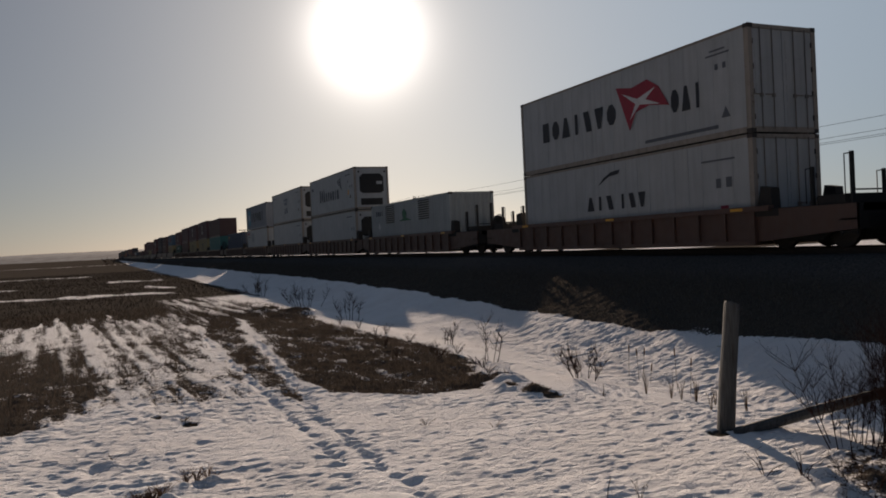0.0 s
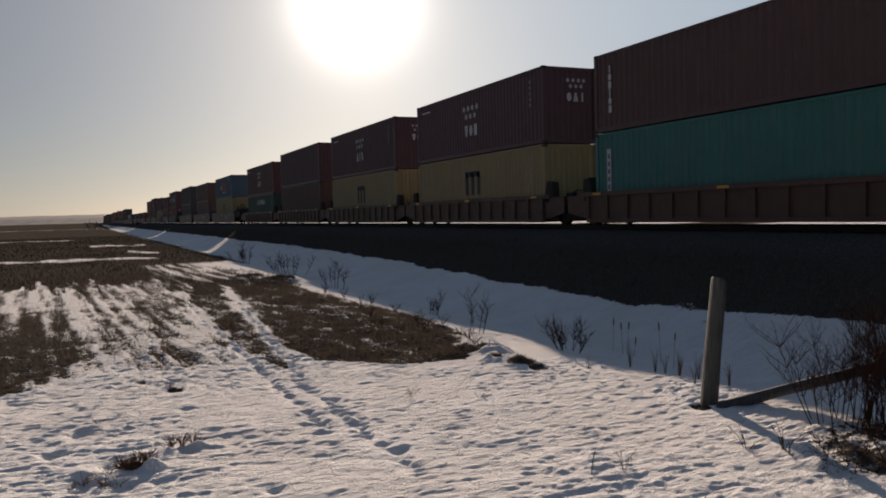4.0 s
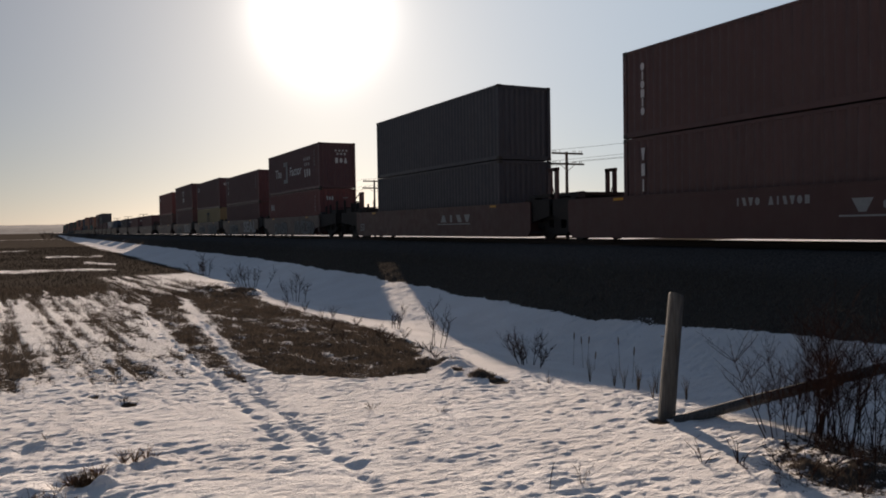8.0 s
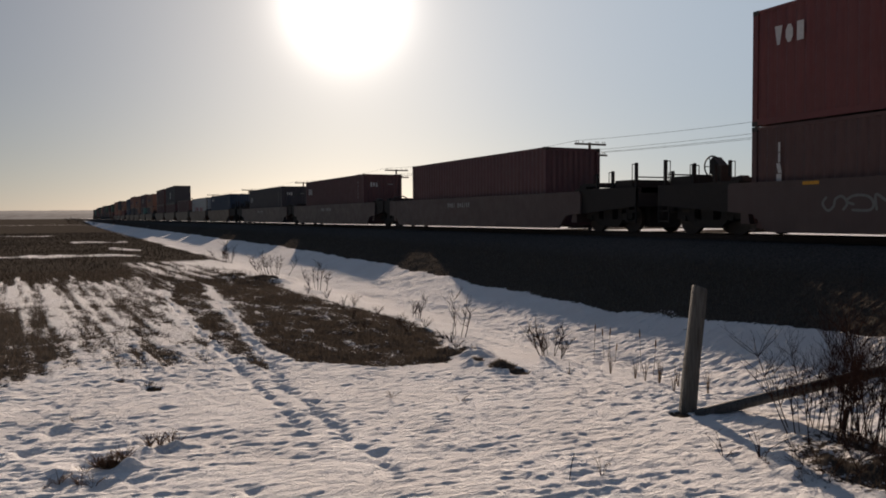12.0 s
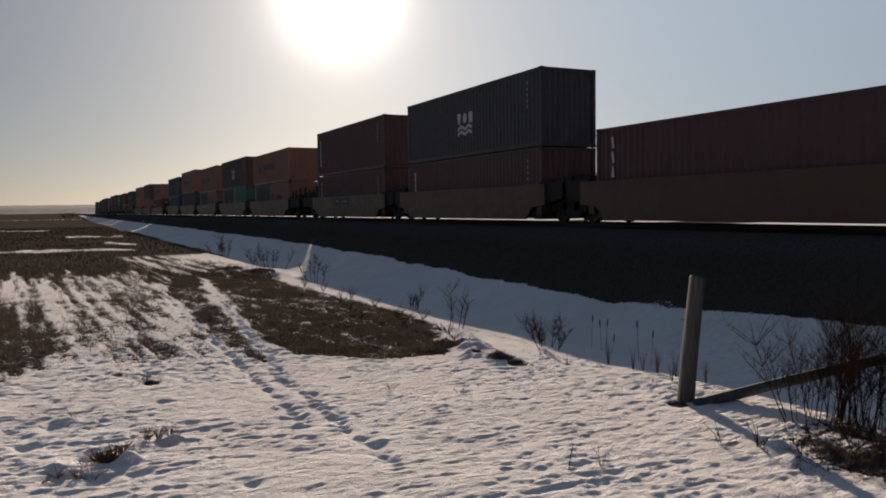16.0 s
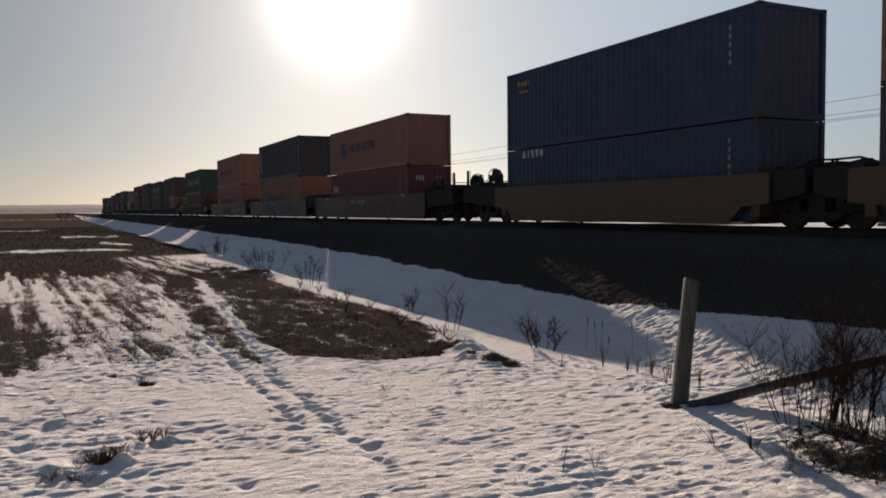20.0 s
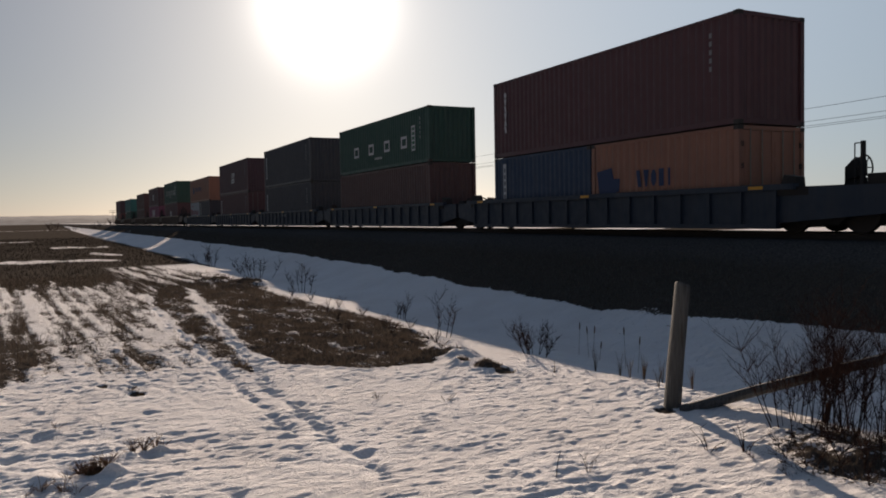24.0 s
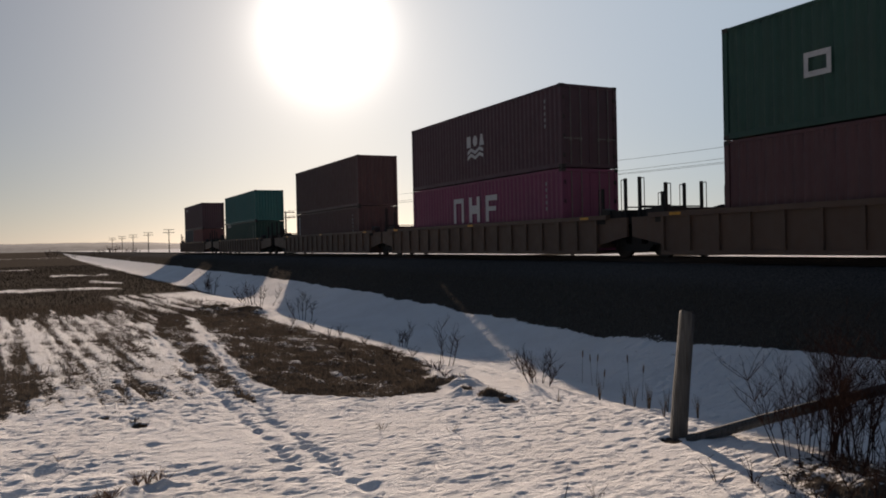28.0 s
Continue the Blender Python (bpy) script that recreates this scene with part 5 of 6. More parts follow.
def brake_wheel(parent, x, y, z, s):
    wheel = Shape().ring((x, y, z), 1, 0.3, 0.022, 22)
    for k in range(6):
        a = math.pi * k / 3
        wheel.rod((x, y, z), (x + 0.3 * math.cos(a), y, z + 0.3 * math.sin(a)), 0.014, n=5)
    part("brake_wheel", wheel, STEEL, parent, "spoked hand brake wheel")
    part("brake_box", Shape().prism([(y + 0.04 * s, z - 0.2), (y + 0.04 * s, z + 0.16), (y + 0.15 * s, z + 0.26), (y + 0.42 * s, z + 0.02), (y + 0.42 * s, z - 0.3)], 0, x - 0.16, x + 0.16).box(x - 0.12, x + 0.12, *sorted((y + 0.15 * s, y + 0.45 * s)), z - 0.6, z - 0.28), STEEL, parent)
    part("brake_chain", Shape().pipe([(x, y + 0.02 * s, z - 0.12), (x, y - 0.04 * s, z - 0.4), (x, y + 0.02 * s, z - 0.58)], 0.016, 5), STEEL, parent)


STROKES = (((0.4, 0.85), (0.0, 1.0), (-0.42, 0.8), (-0.2, 0.55), (0.25, 0.45), (0.4, 0.2), (0.0, 0.0), (-0.42, 0.14)),
           ((-0.4, 0.1), (-0.42, 0.8), (-0.05, 1.0), (0.35, 0.8), (0.4, 0.3), (0.1, 0.0), (-0.1, 0.3)),
           ((-0.45, 0.95), (0.4, 0.95), (0.1, 0.55), (-0.4, 0.05), (0.45, 0.08)),
           ((-0.42, 0.0), (-0.35, 0.9), (0.0, 0.35), (0.36, 0.95), (0.42, 0.0)),
           ((0.42, 0.75), (0.1, 1.0), (-0.35, 0.8), (-0.42, 0.3), (-0.1, 0.0), (0.35, 0.15), (0.3, 0.45), (0.02, 0.45)))


def ribbon(points, half, x0, x1):
    """A flat band of even width along a smooth line through the points, in the y-z plane."""
    pts = [Vector(p) for p in (points[0], *points, points[-1])]
    line = []
    for a, b, c, d in zip(pts, pts[1:], pts[2:], pts[3:]):
        for k in range(5):
            t = k / 5
            line.append(0.5 * (2 * b + (c - a) * t + (2 * a - 5 * b + 4 * c - d) * t * t + (3 * b - a - 3 * c + d) * t**3))
    line.append(pts[-1])
    s, n = Shape(), len(line)
    for i, p in enumerate(line):
        way = (line[min(i + 1, n - 1)] - line[max(i - 1, 0)]).normalized()
        side = Vector((-way.y, way.x)) * half * (0.65 if i in (0, n - 1) else 1.0)
        s.v += [(x, q.x, q.y) for x in (x0, x1) for q in (p + side, p - side)]
    for i in range(n - 1):
        a, b = 4 * i, 4 * i + 4
        s.f += [(a, a + 1, b + 1, b), (a + 2, b + 2, b + 3, a + 3), (a, b, b + 2, a + 2), (a + 1, a + 3, b + 3, b + 1)]
    return s


def scrawl(parent, x, y, z, width, height, rng, fat=True):
    """Sprayed shapes: fat rounded bands with a dark edge that spell nothing."""
    n = 5
    for i in range(n):
        w, h = width / n * 0.95, height * rng.uniform(0.88, 1.05)
        cy, slant = y + width / 2 - (i + 0.5) * width / n, rng.uniform(-0.12, 0.12)
        flip = rng.choice((-1, 1))
        line = [(cy + (flip * (v - 0.5) + slant * u + rng.uniform(-0.06, 0.06)) * w, z + (0.5 + 1.05 * u) * h) for u, v in STROKES[(i + rng.randrange(2)) % 5]]
        if not fat:
            part("sprayed_line", ribbon(line, 0.03, x - 0.003 - 0.001 * i, x), MARK["faded"], parent, "thin faded sprayed line")
            continue
        part("sprayed_edge", ribbon(line, 0.135, x - 0.003 - 0.001 * i, x), MARK["black"], parent, "dark sprayed outline")
        part("sprayed_shape", ribbon(line, rng.uniform(0.085, 0.105), x - 0.01 - 0.001 * i, x - 0.008), MARK["faded"], parent, "faded grey sprayed shape")


def well_unit(k, paintwork, y0, y1, mid, joint0, joint1, extras=""):
    """One well of a stack car: y0 and y1 its ends along the train, mid the middle of its load.
    joint0, joint1: True where the end hangs on a truck shared with its neighbour, False at a coupler."""
    top, ribbed, half = WELL[paintwork]
    material = CAR_PAINT[paintwork]
    ob = new("well_car")
    a, b, lo, hi = -half, half, y0 - mid, y1 - mid
    a, b = max(a, lo + 0.9), min(b, hi - 0.9)
    rng = random.Random(k)
    long_side = paintwork == "maroon"
    for side in (-1, 1):
        xa, xb = sorted((side * SIDE, side * (SIDE - 0.06)))
        if ribbed:
            part("side_sheet", Shape().box(min(side * (SIDE - 0.1), side * (SIDE - 0.07)), max(side * (SIDE - 0.1), side * (SIDE - 0.07)), a, b, SILL + 0.1, top - 0.1), material, ob)
            part("top_chord", Shape().box(*sorted((side * (SIDE + 0.02), side * (SIDE - 0.16))), a - 0.5, b + 0.5, top - 0.14, top), material, ob)
            part("bottom_chord", Shape().box(*sorted((side * (SIDE + 0.01), side * (SIDE - 0.16))), a, b, SILL, SILL + 0.12), material, ob)
            n = round((b - a) / 1.05)
            for i in range(n + 1):
                y = a + 0.06 + (b - a - 0.12) * i / n
                rib = kept(("rib", top), lambda: Shape().box(-SIDE, -SIDE + 0.08, -0.05, 0.05, SILL + 0.11, top - 0.13), material)
                part("rib", rib, None, ob, at=pose(0, y, 0, 0, 0, 0 if side < 0 else 180))
        else:
            part("side_sheet", Shape().prism([(a - 0.35, top - 0.03), (a, top), (b, top), (b + 0.35, top - 0.03), *([(b + 0.35, SILL + 0.2), (b + 0.1, SILL), (a - 0.1, SILL), (a - 0.35, SILL + 0.2)] if long_side else [(b + 0.35, SILL + 0.52), (b - 0.5, SILL + 0.44), (b - 0.95, SILL), (a + 0.95, SILL), (a + 0.5, SILL + 0.44), (a - 0.35, SILL + 0.52)])], 0, xa, xb), material, ob)
            part("top_chord", Shape().box(*sorted((side * (SIDE + 0.012), side * (SIDE - 0.14))), a - 0.3, b + 0.3, top - 0.07, top + 0.01), material, ob)
            n = 8
            for i in range(n):
                y = a + 1.0 + (b - a - 2.0) * (i + 0.5) / n
                part("stake_patch", Shape().box(*sorted((side * (SIDE + 0.006), side * (SIDE - 0.01))), y - 0.09, y + 0.09, SILL + 0.12, SILL + 0.3), material, ob)
    for y, s in ((a, 1), (b, -1)):
        part("bulkhead", Shape().prism([(y, SILL + 0.2), (y, top - 0.1), (y + 0.12 * s, top - 0.1), (y + 0.3 * s, SILL + 0.2)], 0, -SIDE + 0.1, SIDE - 0.1), material, ob)
    beam = Shape().box(-SIDE + 0.08, SIDE - 0.08, -0.09, 0.09, SILL, 1.222).mesh("floor_beam", material)
    for i in range(6):
        part("floor_beam", beam, material, ob, at=(0, a + 0.4 + (b - a - 0.8) * i / 5, 0))
    lift = 0.45 if paintwork == "tawny" else 0.16
    deck = top - 0.08 if ribbed else top + 0.08
    for end, y_well, y_end, joint in (("near", a, lo, joint0), ("far", b, hi, joint1)):
        s = 1 if end == "near" else -1
        y_tip = y_end + (0.12 if joint else 0.5) * s
        long_end = paintwork in ("maroon", "ashen53") and not joint
        p, q = sorted((y_well, y_tip))
        narrow = [(-SIDE + 0.03, y_well), (-1.15, y_tip), (1.15, y_tip), (SIDE - 0.03, y_well)]
        part("end_platform", Shape().prism(narrow, 2, deck - 0.2, deck), DARK_END, ob)
        part("centre_sill", Shape().box(-0.35, 0.35, p, q, deck - 0.62, deck - 0.2), STEEL, ob)
        part("brake_rigging", Shape().box(-0.6, 0.6, *sorted((y_well, y_tip + (0.0 if joint else 0.25) * s)), RAIL_TOP + 0.17, deck - 0.62).box(-0.3, 0.3, *sorted((y_tip, y_tip + 0.3 * s)), RAIL_TOP + 0.45, deck - 0.62), STEEL, ob)
        web = [(y_well, deck - 0.85), (y_well, deck - 0.02), (y_tip, deck - 0.02), (y_tip, deck - 0.6)]
        for sx in (-1, 1):
            part("platform_web", Shape().prism(web, 0, *sorted((sx * (SIDE - 0.1), sx * (SIDE - 0.18)))), material if ribbed else DARK_END, ob)
        for sx in (-1, 1):
            part("guide_post", Shape().prism([(y_well + 0.05 * s, top - 0.1), (y_well - 0.45 * s, top - 0.1), (y_well - 0.42 * s, top + lift), (y_well - 0.08 * s, top + lift + 0.06)], 0, *sorted((sx * 1.0, sx * 1.3))), DARK_END, ob)
        if joint:
            part("side_bearing", Shape().box(-1.0, 1.0, *sorted((y_tip, y_tip + 0.4 * s)), deck, deck + 0.12), STEEL, ob)
            part("air_hose", Shape().pipe([(-0.5, y_tip, deck + 0.1), (-0.5, y_tip - 0.1 * s, deck + 0.2), (-0.45, y_tip + 0.5 * s, deck + 0.22), (-0.4, y_tip + 1.0 * s, deck + 0.06)], 0.03, 6), BLACK, ob)
            if end == "near":
                truck(ob, y_end)
        else:
            truck(ob, y_end + (3.0 if paintwork == "blue" else 2.2) * s)
            part("coupler", Shape().box(-0.12, 0.12, *sorted((y_tip, y_end + 0.06 * s)), 1.75, 1.98).box(-0.22, 0.2, *sorted((y_end - 0.06 * s, y_end + 0.3 * s)), 1.68, 2.02), STEEL, ob)
            part("air_hose", Shape().pipe([(0.35, y_tip, 1.75), (0.35, y_tip - 0.25 * s, 1.5), (0.28, y_end, 1.38)], 0.028, 6), BLACK, ob)
            part("end_sill", Shape().box(-1.35, 1.35, *sorted((y_tip, y_tip + 0.16 * s)), deck - 0.62, deck - 0.02), DARK_END, ob)
            part("ladder", Shape().box(-1.36, -1.32, *sorted((y_tip, y_tip + 0.04 * s)), 1.35, deck).box(-1.36, -1.32, *sorted((y_tip + 0.42 * s, y_tip + 0.46 * s)), 1.35, deck).box(-1.37, -1.33, *sorted((y_tip, y_tip + 0.46 * s)), 1.4, 1.44).box(-1.37, -1.33, *sorted((y_tip, y_tip + 0.46 * s)), 1.7, 1.74), STEEL, ob)
        if not joint or "hoops" in extras:
            for x, dy, tall in ((-1.22, 0.2, 1.2), (-1.22, 1.3, 0.95), (1.22, 0.25, 1.1), (1.22, 1.25, 0.9)) if ribbed else ((-1.22, 0.15, 0.75), (-1.22, 1.3, 0.55), (-1.22, 2.1, 0.5), (1.22, 0.25, 0.8), (1.22, 1.25, 0.6)):
                part("handrail", hoop(x, y_tip + dy * s, deck - 0.02, tall, 0.2 * s), STEEL, ob)
            part("crossover_rail", Shape().rod((-1.2, y_tip + 0.25 * s, deck + 0.3), (1.2, y_tip + 0.25 * s, deck + 0.3), 0.022), STEEL, ob)
            part("deck_plate", Shape().box(-1.2, 1.2, *sorted((y_tip + 0.35 * s, y_tip + 1.2 * s)), deck, deck + 0.22), DARK_END, ob)
        if not joint and "brake" in extras and (end == "near" or "two_brakes" in extras):
            reach = 6.096 + (3.7 if long_end else 2.1 if paintwork == "blue" else 1.5 if s > 0 else 1.85)
            brake_wheel(ob, 0.72 * s, -reach * s, deck + 0.46, s)
        if long_end or (paintwork == "maroon" and joint):
            part("deck_slab", Shape().box(-1.22, 1.22, *sorted((y_well - 0.1 * s, y_well - (1.2 if joint else 1.25) * s)), deck + 0.07, deck + 0.18), DARK_END, ob)
        if ("tower" in extras and end == "near") or ("mast" in extras and end == "far"):
            # one stands on the near side of a far end and of a near end, its twin on the off side of the far end before it
            off = "off_mast" in extras and end == "far"
            m = -1 if off else 1
            base = y_tip + (-0.2 if joint else 2.3) * s
            tower = Shape()
            for y_a, y_b, z_a, z_b in ((0.0, 0.16, 0, 1.05), (0.38, 0.54, 0, 1.05), (-0.02, 0.56, 0.96, 1.08)):
                tower.box(*sorted((-1.15 * m, -1.06 * m)), *sorted((base + y_a * s, base + y_b * s)), deck + z_a, deck + z_b)
            tower.rod((-1.1 * m, base + 0.2 * s, deck + 0.05), (-1.1 * m, base + 0.34 * s, deck + 0.4), 0.02)
            part("cable_tower", tower, material, ob, "tall slotted post")
            if not joint:
                part("grab_pipe", Shape().pipe([(-1.1, base + q * s, deck + z) for q, z in ((0.0, 0.97), (-0.25, 0.93), (-0.7, 0.72), (-0.82, 0.5), (-0.82, 0.1), (-1.1, -0.2))], 0.03, 6), STEEL, ob)
    x = -SIDE - (0.002 if not ribbed else -0.068)
    for y in (a + 0.6, (a + b) / 2, b - 0.6) if ribbed else (a + 2.2, b - 2.2):
        if paintwork in ("tawny", "blue", "ochre", "ashen", "maroon"):
            part("reflector", Shape().box(-SIDE - 0.026, -SIDE - 0.014, y - 0.22, y + 0.22, top - 0.11, top - 0.03), MARK["amber"], ob, "amber reflective strip")
    def row(shapes, material, y, z, label=""):
        for s, dy in shapes:
            part("letter_block", s, material, ob, label, (x, y + dy, z))

    if "spray" in extras:
        for j, (y, w, hgt) in enumerate(((2.2, 3.2, 0.75), (-3.4, 4.1, 0.85)) if "two" in extras or k % 2 else ((0.6, 4.0, 0.8),)):
            if k in (15, 17) and j == 1:
                part("sprayed_word", word_mesh("SEAL", 0.84, MARK["spray"], 0.045), None, ob, "pale grey sprayed word", at=pose(x - 0.003, -1.6, 1.42, 0, 0, -90) @ Matrix.Diagonal((1.72, 1, 1, 1)))
                continue
            scrawl(ob, x - 0.002, y, SILL + (0.12 if k != 18 else 0.5), w, hgt if k != 18 else 0.4, rng, k != 18)
    if "number" in extras:
        if k == 26:
            part("number_panel", Shape().box(-0.0015, 0, -0.75, 1.75, -0.06, 0.27), MARK["black"], ob, "dark painted number panel", (x, 0, top - 0.42))
        row(letters(4, 0.2, 0.8, rng), MARK["spray"], 1.2, top - 0.42)
        row(letters(6, 0.2, 1.2, rng), MARK["spray"], 0.0, top - 0.42)
    if "swoop" in extras:
        row(letters(4, 0.3, 2.8, rng), MARK["spray"], -2.9, SILL + 0.6)
        part("underline", Shape().box(-0.003, 0, -1.3, 1.6, 0, 0.04), MARK["spray"], ob, "", (x, -2.9, SILL + 0.5))
    if k in (4, 23):
        part("capacity_figure", word_mesh("125T", 0.2, MARK["spray"]), None, ob, "pale stencilled figure", at=pose(x - 0.003 if not ribbed else -SIDE - 0.006, (5.7 if k == 23 else 5.75), 2.0 if k == 23 else 1.56, 0, 0, -90))
    if "size" in extras:
        part("size_figure", word_mesh("53", 0.37, MARK["spray"], 0.01), None, ob, "pale painted figure", at=pose(x - 0.003, 8.01 if k == 13 else 7.58, 1.43, 0, 0, -90) @ Matrix.Diagonal((1.15, 1, 1, 1)))
    kindword = "ribbed" if ribbed else "smooth"
    tone = {"tawny": "rust-stained tawny", "maroon": "dark maroon", "ashen": "dusty maroon", "ashen53": "dusty maroon", "yellow": "weathered yellow", "blue": "dark blue", "ochre": "weathered ochre"}[paintwork]
    tagged(ob, f"{tone} well car unit with {kindword} sides on the rails", "well car")
    RIDERS.append((ob, mid, 0.0))
    return ob


# near end of each load along the train at 0 s, the car's paint, loads from the top down: (colour, tall or low, mark, end)
T, S = TALL, LOW
TRAIN = [
    (15.61, "tawny", ("white", T, "flag", "doors"), ("white", T, "swoosh", "doors")),
    (35.28, "tawny", ("grey", T, "vents", "plain")),
    (50.82, "tawny", ("white", T, "monitor", "cooler"), ("white", T, "", "cooler")),
    (66.29, "tawny", ("white", T, "seven", "cooler"), ("white", T, "", "cooler")),
    (81.76, "tawny", ("steel", S, "star", "plain"), ("white", T, "seaco", "plain")),
    (97.20, "tawny", ("navy", T, "small_yellow", "doors")),
    (116.93, "tawny", ("brown", S, "column", "plain"), ("teal", T, "plate", "plain")),
    (132.37, "tawny", ("plum", T, "seven", "plain"), ("yellow", T, "arch", "plain")),
    (147.84, "tawny", ("plum", T, "seven", "plain"), ("yellow", T, "arch", "plain")),
    (163.31, "tawny", ("plum", T, "", "plain"), ("brown", T, "", "plain")),
    (178.78, "tawny", ("maroon", T, "seven", "plain"), ("green", S, "capital", "plain")),
    (200.54, "maroon", ("slate", S, "blocks", "plain"), ("yellow", T, "arch", "plain")),
    (220.00, "maroon", ("brown", S, "column", "plain"), ("brown", T, "column_tex", "plain")),
    (239.46, "maroon", ("dusk", T, "", "plain"), ("dusk", T, "", "plain")),
    (261.19, "ashen", ("maroon", T, "factor", "plain"), ("red", T, "cai_low", "plain")),
    (276.59, "ashen", ("maroon", S, "column_tex", "plain"), ("maroon", S, "", "plain")),
    (292.04, "ashen", ("maroon", T, "cai", "plain"), ("yellow", S, "arch", "plain")),
    (307.49, "ashen", ("maroon", T, "seven", "plain"), ("maroon", T, "column_tex", "plain")),
    (322.93, "ashen", ("red", T, "cai", "plain"), ("brown", S, "column", "plain")),
    (344.70, "ashen53", ("maroon", T, "", "plain")),
    (364.15, "ashen53", ("maroon", T, "cai", "plain")),
    (383.57, "ashen53", ("dusk", T, "cai_low", "plain")),
    (405.66, "yellow", ("navy", T, "small_white", "plain")),
    (421.12, "yellow", ("white", T, "yang", "doors")),
    (436.54, "yellow", ("maroon", T, "column_tex", "plain")),
    (452.00, "yellow", ("dusk", T, "waves", "plain"), ("maroon", S, "column", "plain")),
    (467.43, "yellow", ("maroon", T, "plate", "plain"), ("maroon", S, "column", "plain")),
    (487.15, "yellow", ("orange", S, "hapag", "plain"), ("dusk+orange", S, "plate+hapag", "plain")),
    (502.57, "yellow", ("plum", T, "waves", "plain"), ("dusk+teal", S, "plate+plate", "plain")),
    (518.01, "yellow", ("orange", T, "hapag", "plain"), ("dusk+orange", S, "plate+hapag", "plain")),
    (533.50, "yellow", ("orange", T, "hapag", "plain"), ("dusk", T, "column", "plain")),
    (548.93, "yellow", ("navy", T, "small_yellow", "plain"), ("navy", S, "small_white", "plain")),
    (570.80, "maroon", ("orange", S, "hapag", "plain"), ("red", S, "cai_low", "plain")),
    (590.29, "maroon", ("dusk", T, "plate", "plain"), ("orange", T, "hapag", "plain")),
    (609.70, "maroon", ("rose", T, "hapag", "plain"), ("rose", T, "hapag", "plain")),
    (633.09, "ochre", ("green", T, "uasc", "plain"), ("brown+red", S, "plate+", "plain")),
    (656.02, "blue", ("maroon", T, "column", "plain"), ("navy+orange", S, "plate+hapag", "doors")),
    (674.08, "blue", ("green", S, "uasc", "plain"), ("brown", T, "", "plain")),
    (692.13, "blue", ("dusk", T, "plate", "plain"), ("dusk", T, "plate", "plain")),
    (710.23, "blue", ("plum", T, "waves", "plain"), ("maroon", T, "plate", "doors")),
    (728.26, "blue", ("orange", S, "hapag", "plain"), ("white+dusk", S, "yang+plate", "plain")),
    (751.22, "ochre", ("green", T, "uasc", "plain"), ("maroon", T, "waves", "plain")),
    (770.63, "ochre", ("plum", T, "waves", "doors"), ("magenta", T, "one", "doors")),
    (790.21, "ochre", ("brown", T, "", "plain"), ("brown", S, "plate", "plain")),
    (814.42, "ochre", ("teal", S, "", "plain"), ("green", S, "small_white", "plain")),
    (839.21, "ochre", ("plum", T, "small_white", "plain"), ("dusk+red", S, "plate+", "plain")),
]
# loads that start a car of their own, behind a coupler
CAR_STARTS = (0, 1, 6, 11, 14, 19, 22, 27, 32, 35, 36, 41, 44, 45)
FLOOR = 1.225
EXTRAS = {0: "", 1: "brake", 6: "brake two_brakes", 11: "brake mast off_mast number swoop size", 12: "tower mast off_mast number swoop", 13: "tower mast size swoop", 14: "brake spray two", 15: "spray two", 16: "spray two", 17: "spray two",
          18: "spray brake two_brakes", 19: "number", 20: "number", 21: "number brake two_brakes", 22: "brake", 26: "number brake two_brakes", 27: "brake", 29: "number", 31: "brake two_brakes", 32: "brake number", 33: "spray number",
          34: "spray number", 35: "brake hoops", 36: "brake", 38: "number", 39: "number", 40: "brake two_brakes", 41: "hoops", 42: "hoops", 43: "", 44: "brake", 45: "brake two_brakes"}
WELL["ashen53"] = (2.4, False, 8.25)
CAR_PAINT["ashen53"] = CAR_PAINT["ashen"]


# how far each kind of car reaches past its load to the coupler
OVERHANG = {"tawny": 3.8, "ashen": 3.85, "yellow": 3.9, "maroon": 5.72, "ashen53": 5.72, "blue": 5.2, "ochre": 5.5}


def share(i, j):
    """Where between the loads of two neighbours they meet, from 0 to 1."""
    if j not in CAR_STARTS or i < 0 or j >= len(TRAIN):
        return 0.5
    p, q = OVERHANG[TRAIN[i][1]], OVERHANG[TRAIN[j][1]]
    return p / (p + q)


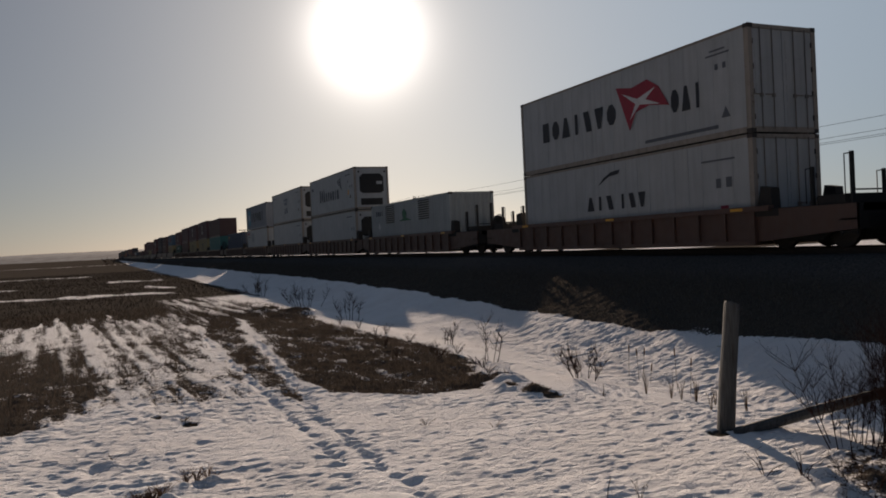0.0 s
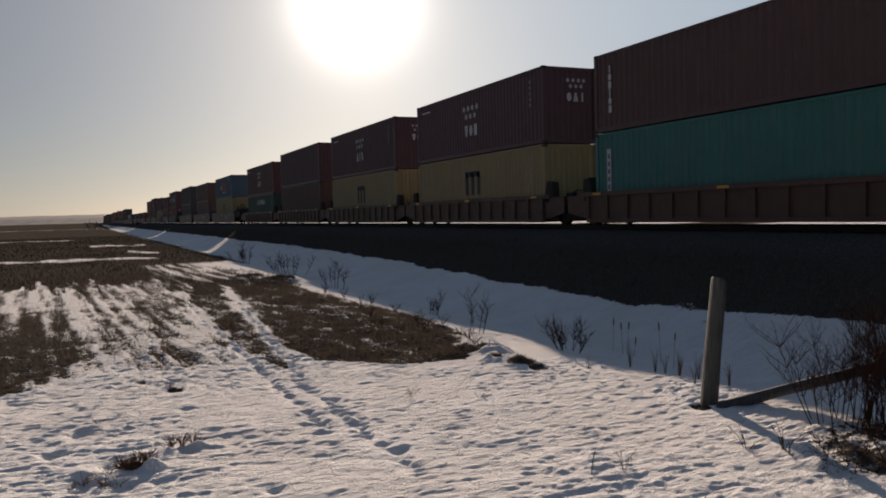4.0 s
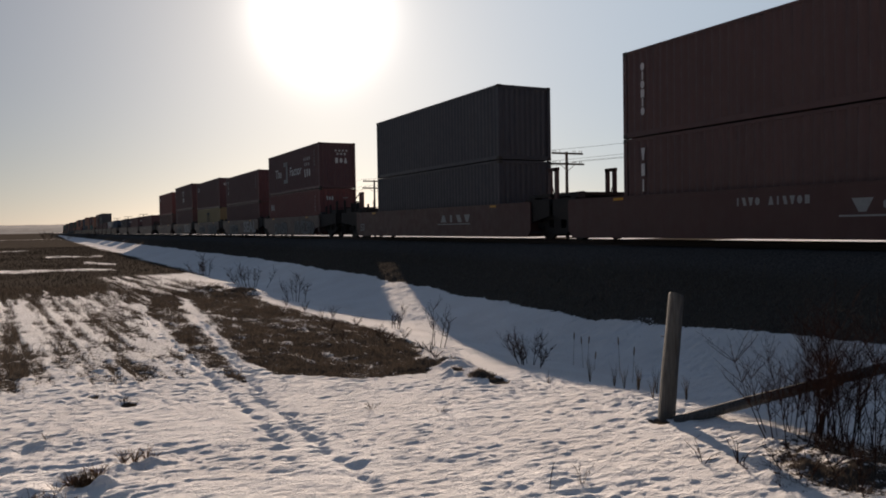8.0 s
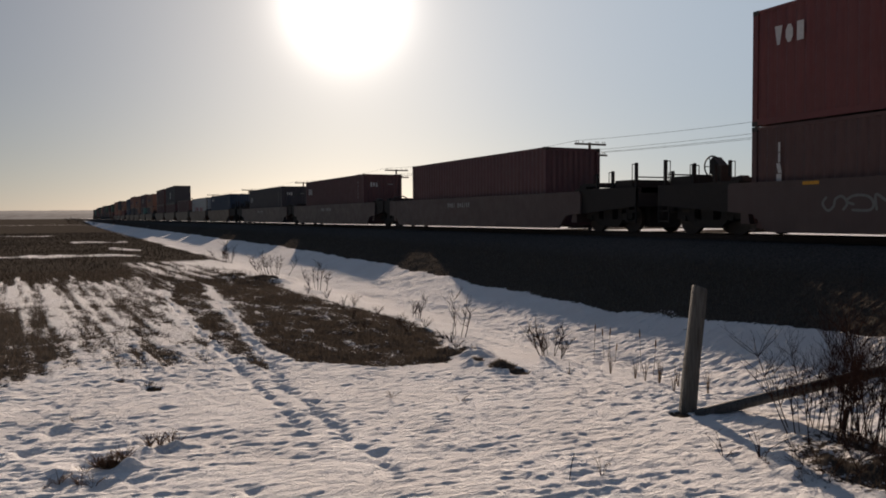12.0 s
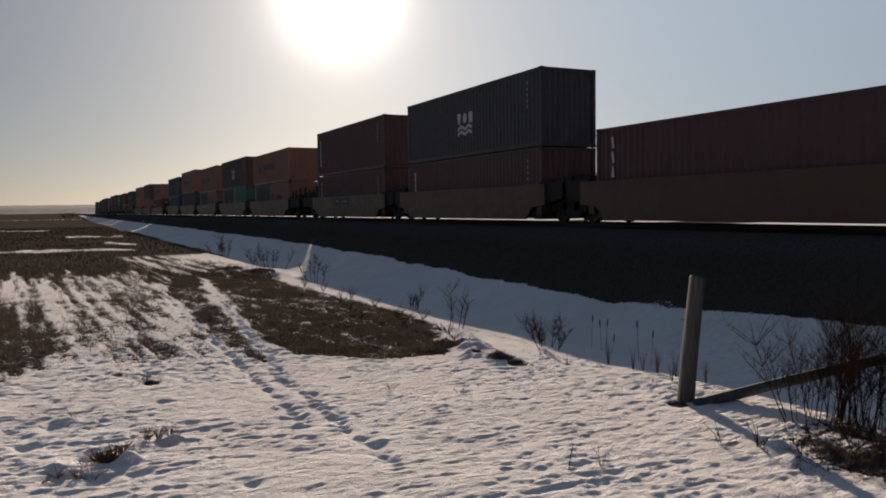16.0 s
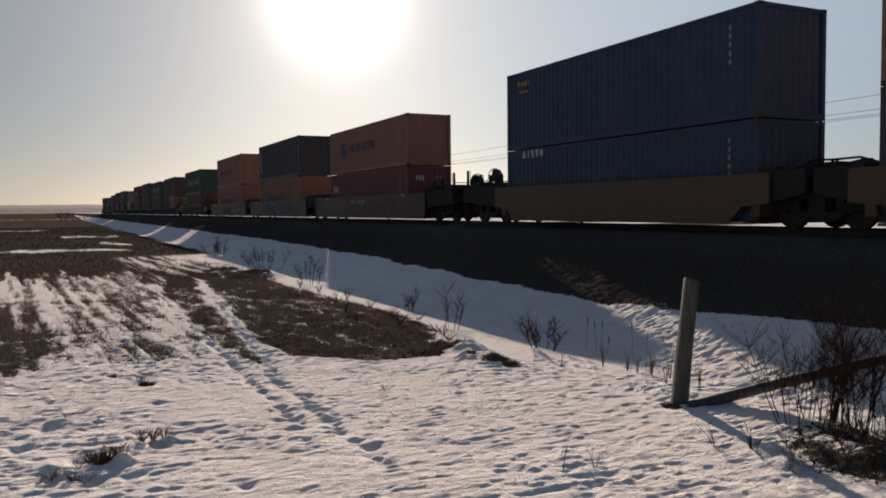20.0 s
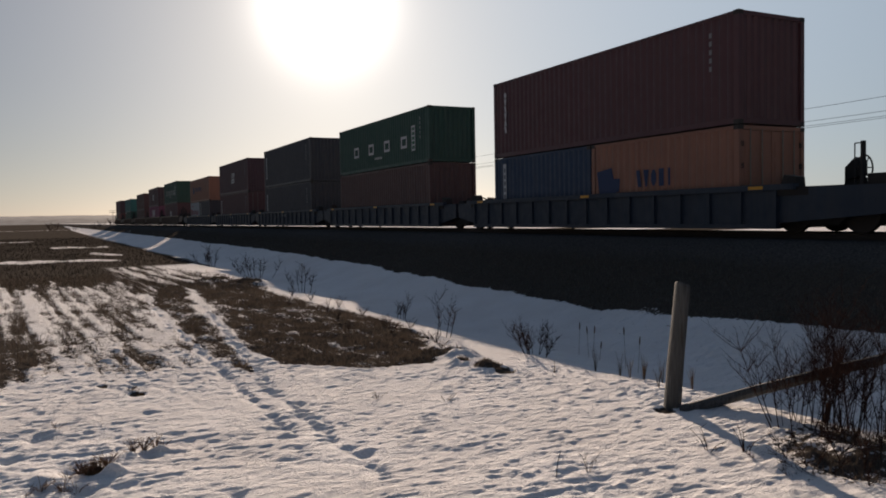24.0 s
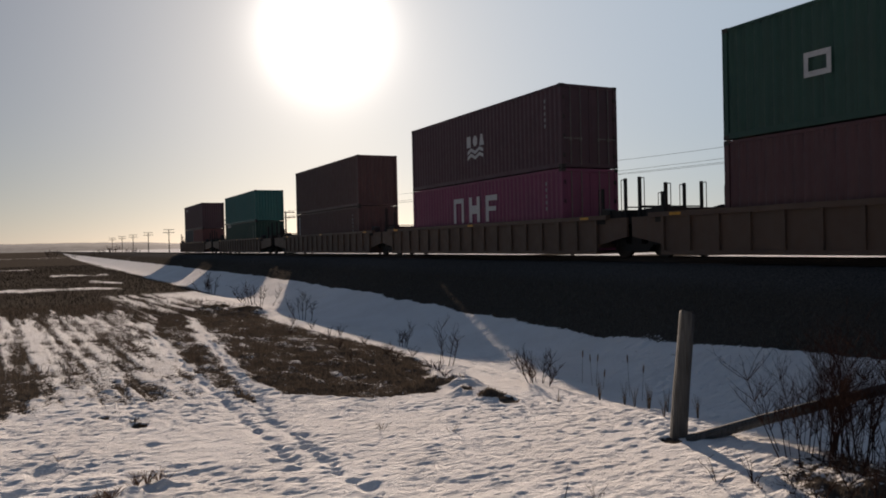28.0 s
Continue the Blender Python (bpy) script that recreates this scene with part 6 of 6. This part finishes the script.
def build_train():
    n = len(TRAIN)
    for k, (y, paintwork, *loads) in enumerate(TRAIN):
        z = FLOOR
        for level, (tone, h, kind, end) in reversed(list(enumerate(loads))):
            where = "stacked on another" if level == 0 and len(loads) > 1 else "in the well"
            if "+" in tone:
                (t1, t2), (k1, k2) = tone.split("+"), kind.split("+")
                container(t2, h, y, z, k2, end, 6.058, where)
                container(t1, h, y + 6.134, z, k1, "plain", 6.058, where)
            else:
                container(tone, h, y, z, kind, end, 12.192, where)
            z += h + 0.02
        before = TRAIN[k - 1][0] + 12.192 if k else y - 7.3
        after = TRAIN[k + 1][0] if k + 1 < n else y + 12.192 + 7.0
        if k == 45:
            after = y + 12.192 + 7.4
        lo = before + (y - before) * share(k - 1, k)
        hi = y + 12.192 + (after - y - 12.192) * share(k, k + 1)
        well_unit(k, paintwork, lo, hi, y + 6.096,
                  k not in CAR_STARTS, k + 1 < n and k + 1 not in CAR_STARTS, EXTRAS.get(k, ""))
    # the rear of the car that has just gone by
    y = 15.87 - 7.3 - 12.192
    well_unit(99, "tawny", y - 3.6, y + 12.192 + 3.65, y + 6.096, True, False, "")


build_train()

# metres a second, its gain, and the small surges of the slack: (seconds, metres ahead)
SPEED, GAIN = 26.699, 0.0026
SURGE = [(0, -0.06), (1, 0.16), (2, 0.12), (3, 0.09), (4, 0.13), (4.5, 0.06), (6.5, -0.32), (7, -0.43), (8, -0.24), (9, -0.33), (10, -0.29), (10.6, -0.27), (11, 0.72), (11.4, -0.24), (12, -0.22), (12.5, -0.06), (14.5, 0.03), (15, 0.15), (16, 0.13), (17, 0.18), (18, 0.12), (19, 0.11), (20, 0.16), (21, 0.28), (21.5, 0.28), (23.5, -0.06), (24, -0.05), (25, 0.04), (26, -0.11), (27, -0.24), (27.5, -0.17), (28, -0.19)]


def motions():
    """The whole train rolls by towards -Y, gathering a very little speed."""
    for ob, y, z in RIDERS:
        walk(ob, [(t, pose(TRACK_X, y - SPEED * t - 0.5 * GAIN * t * t - surge, z)) for t, surge in SURGE])


motions()
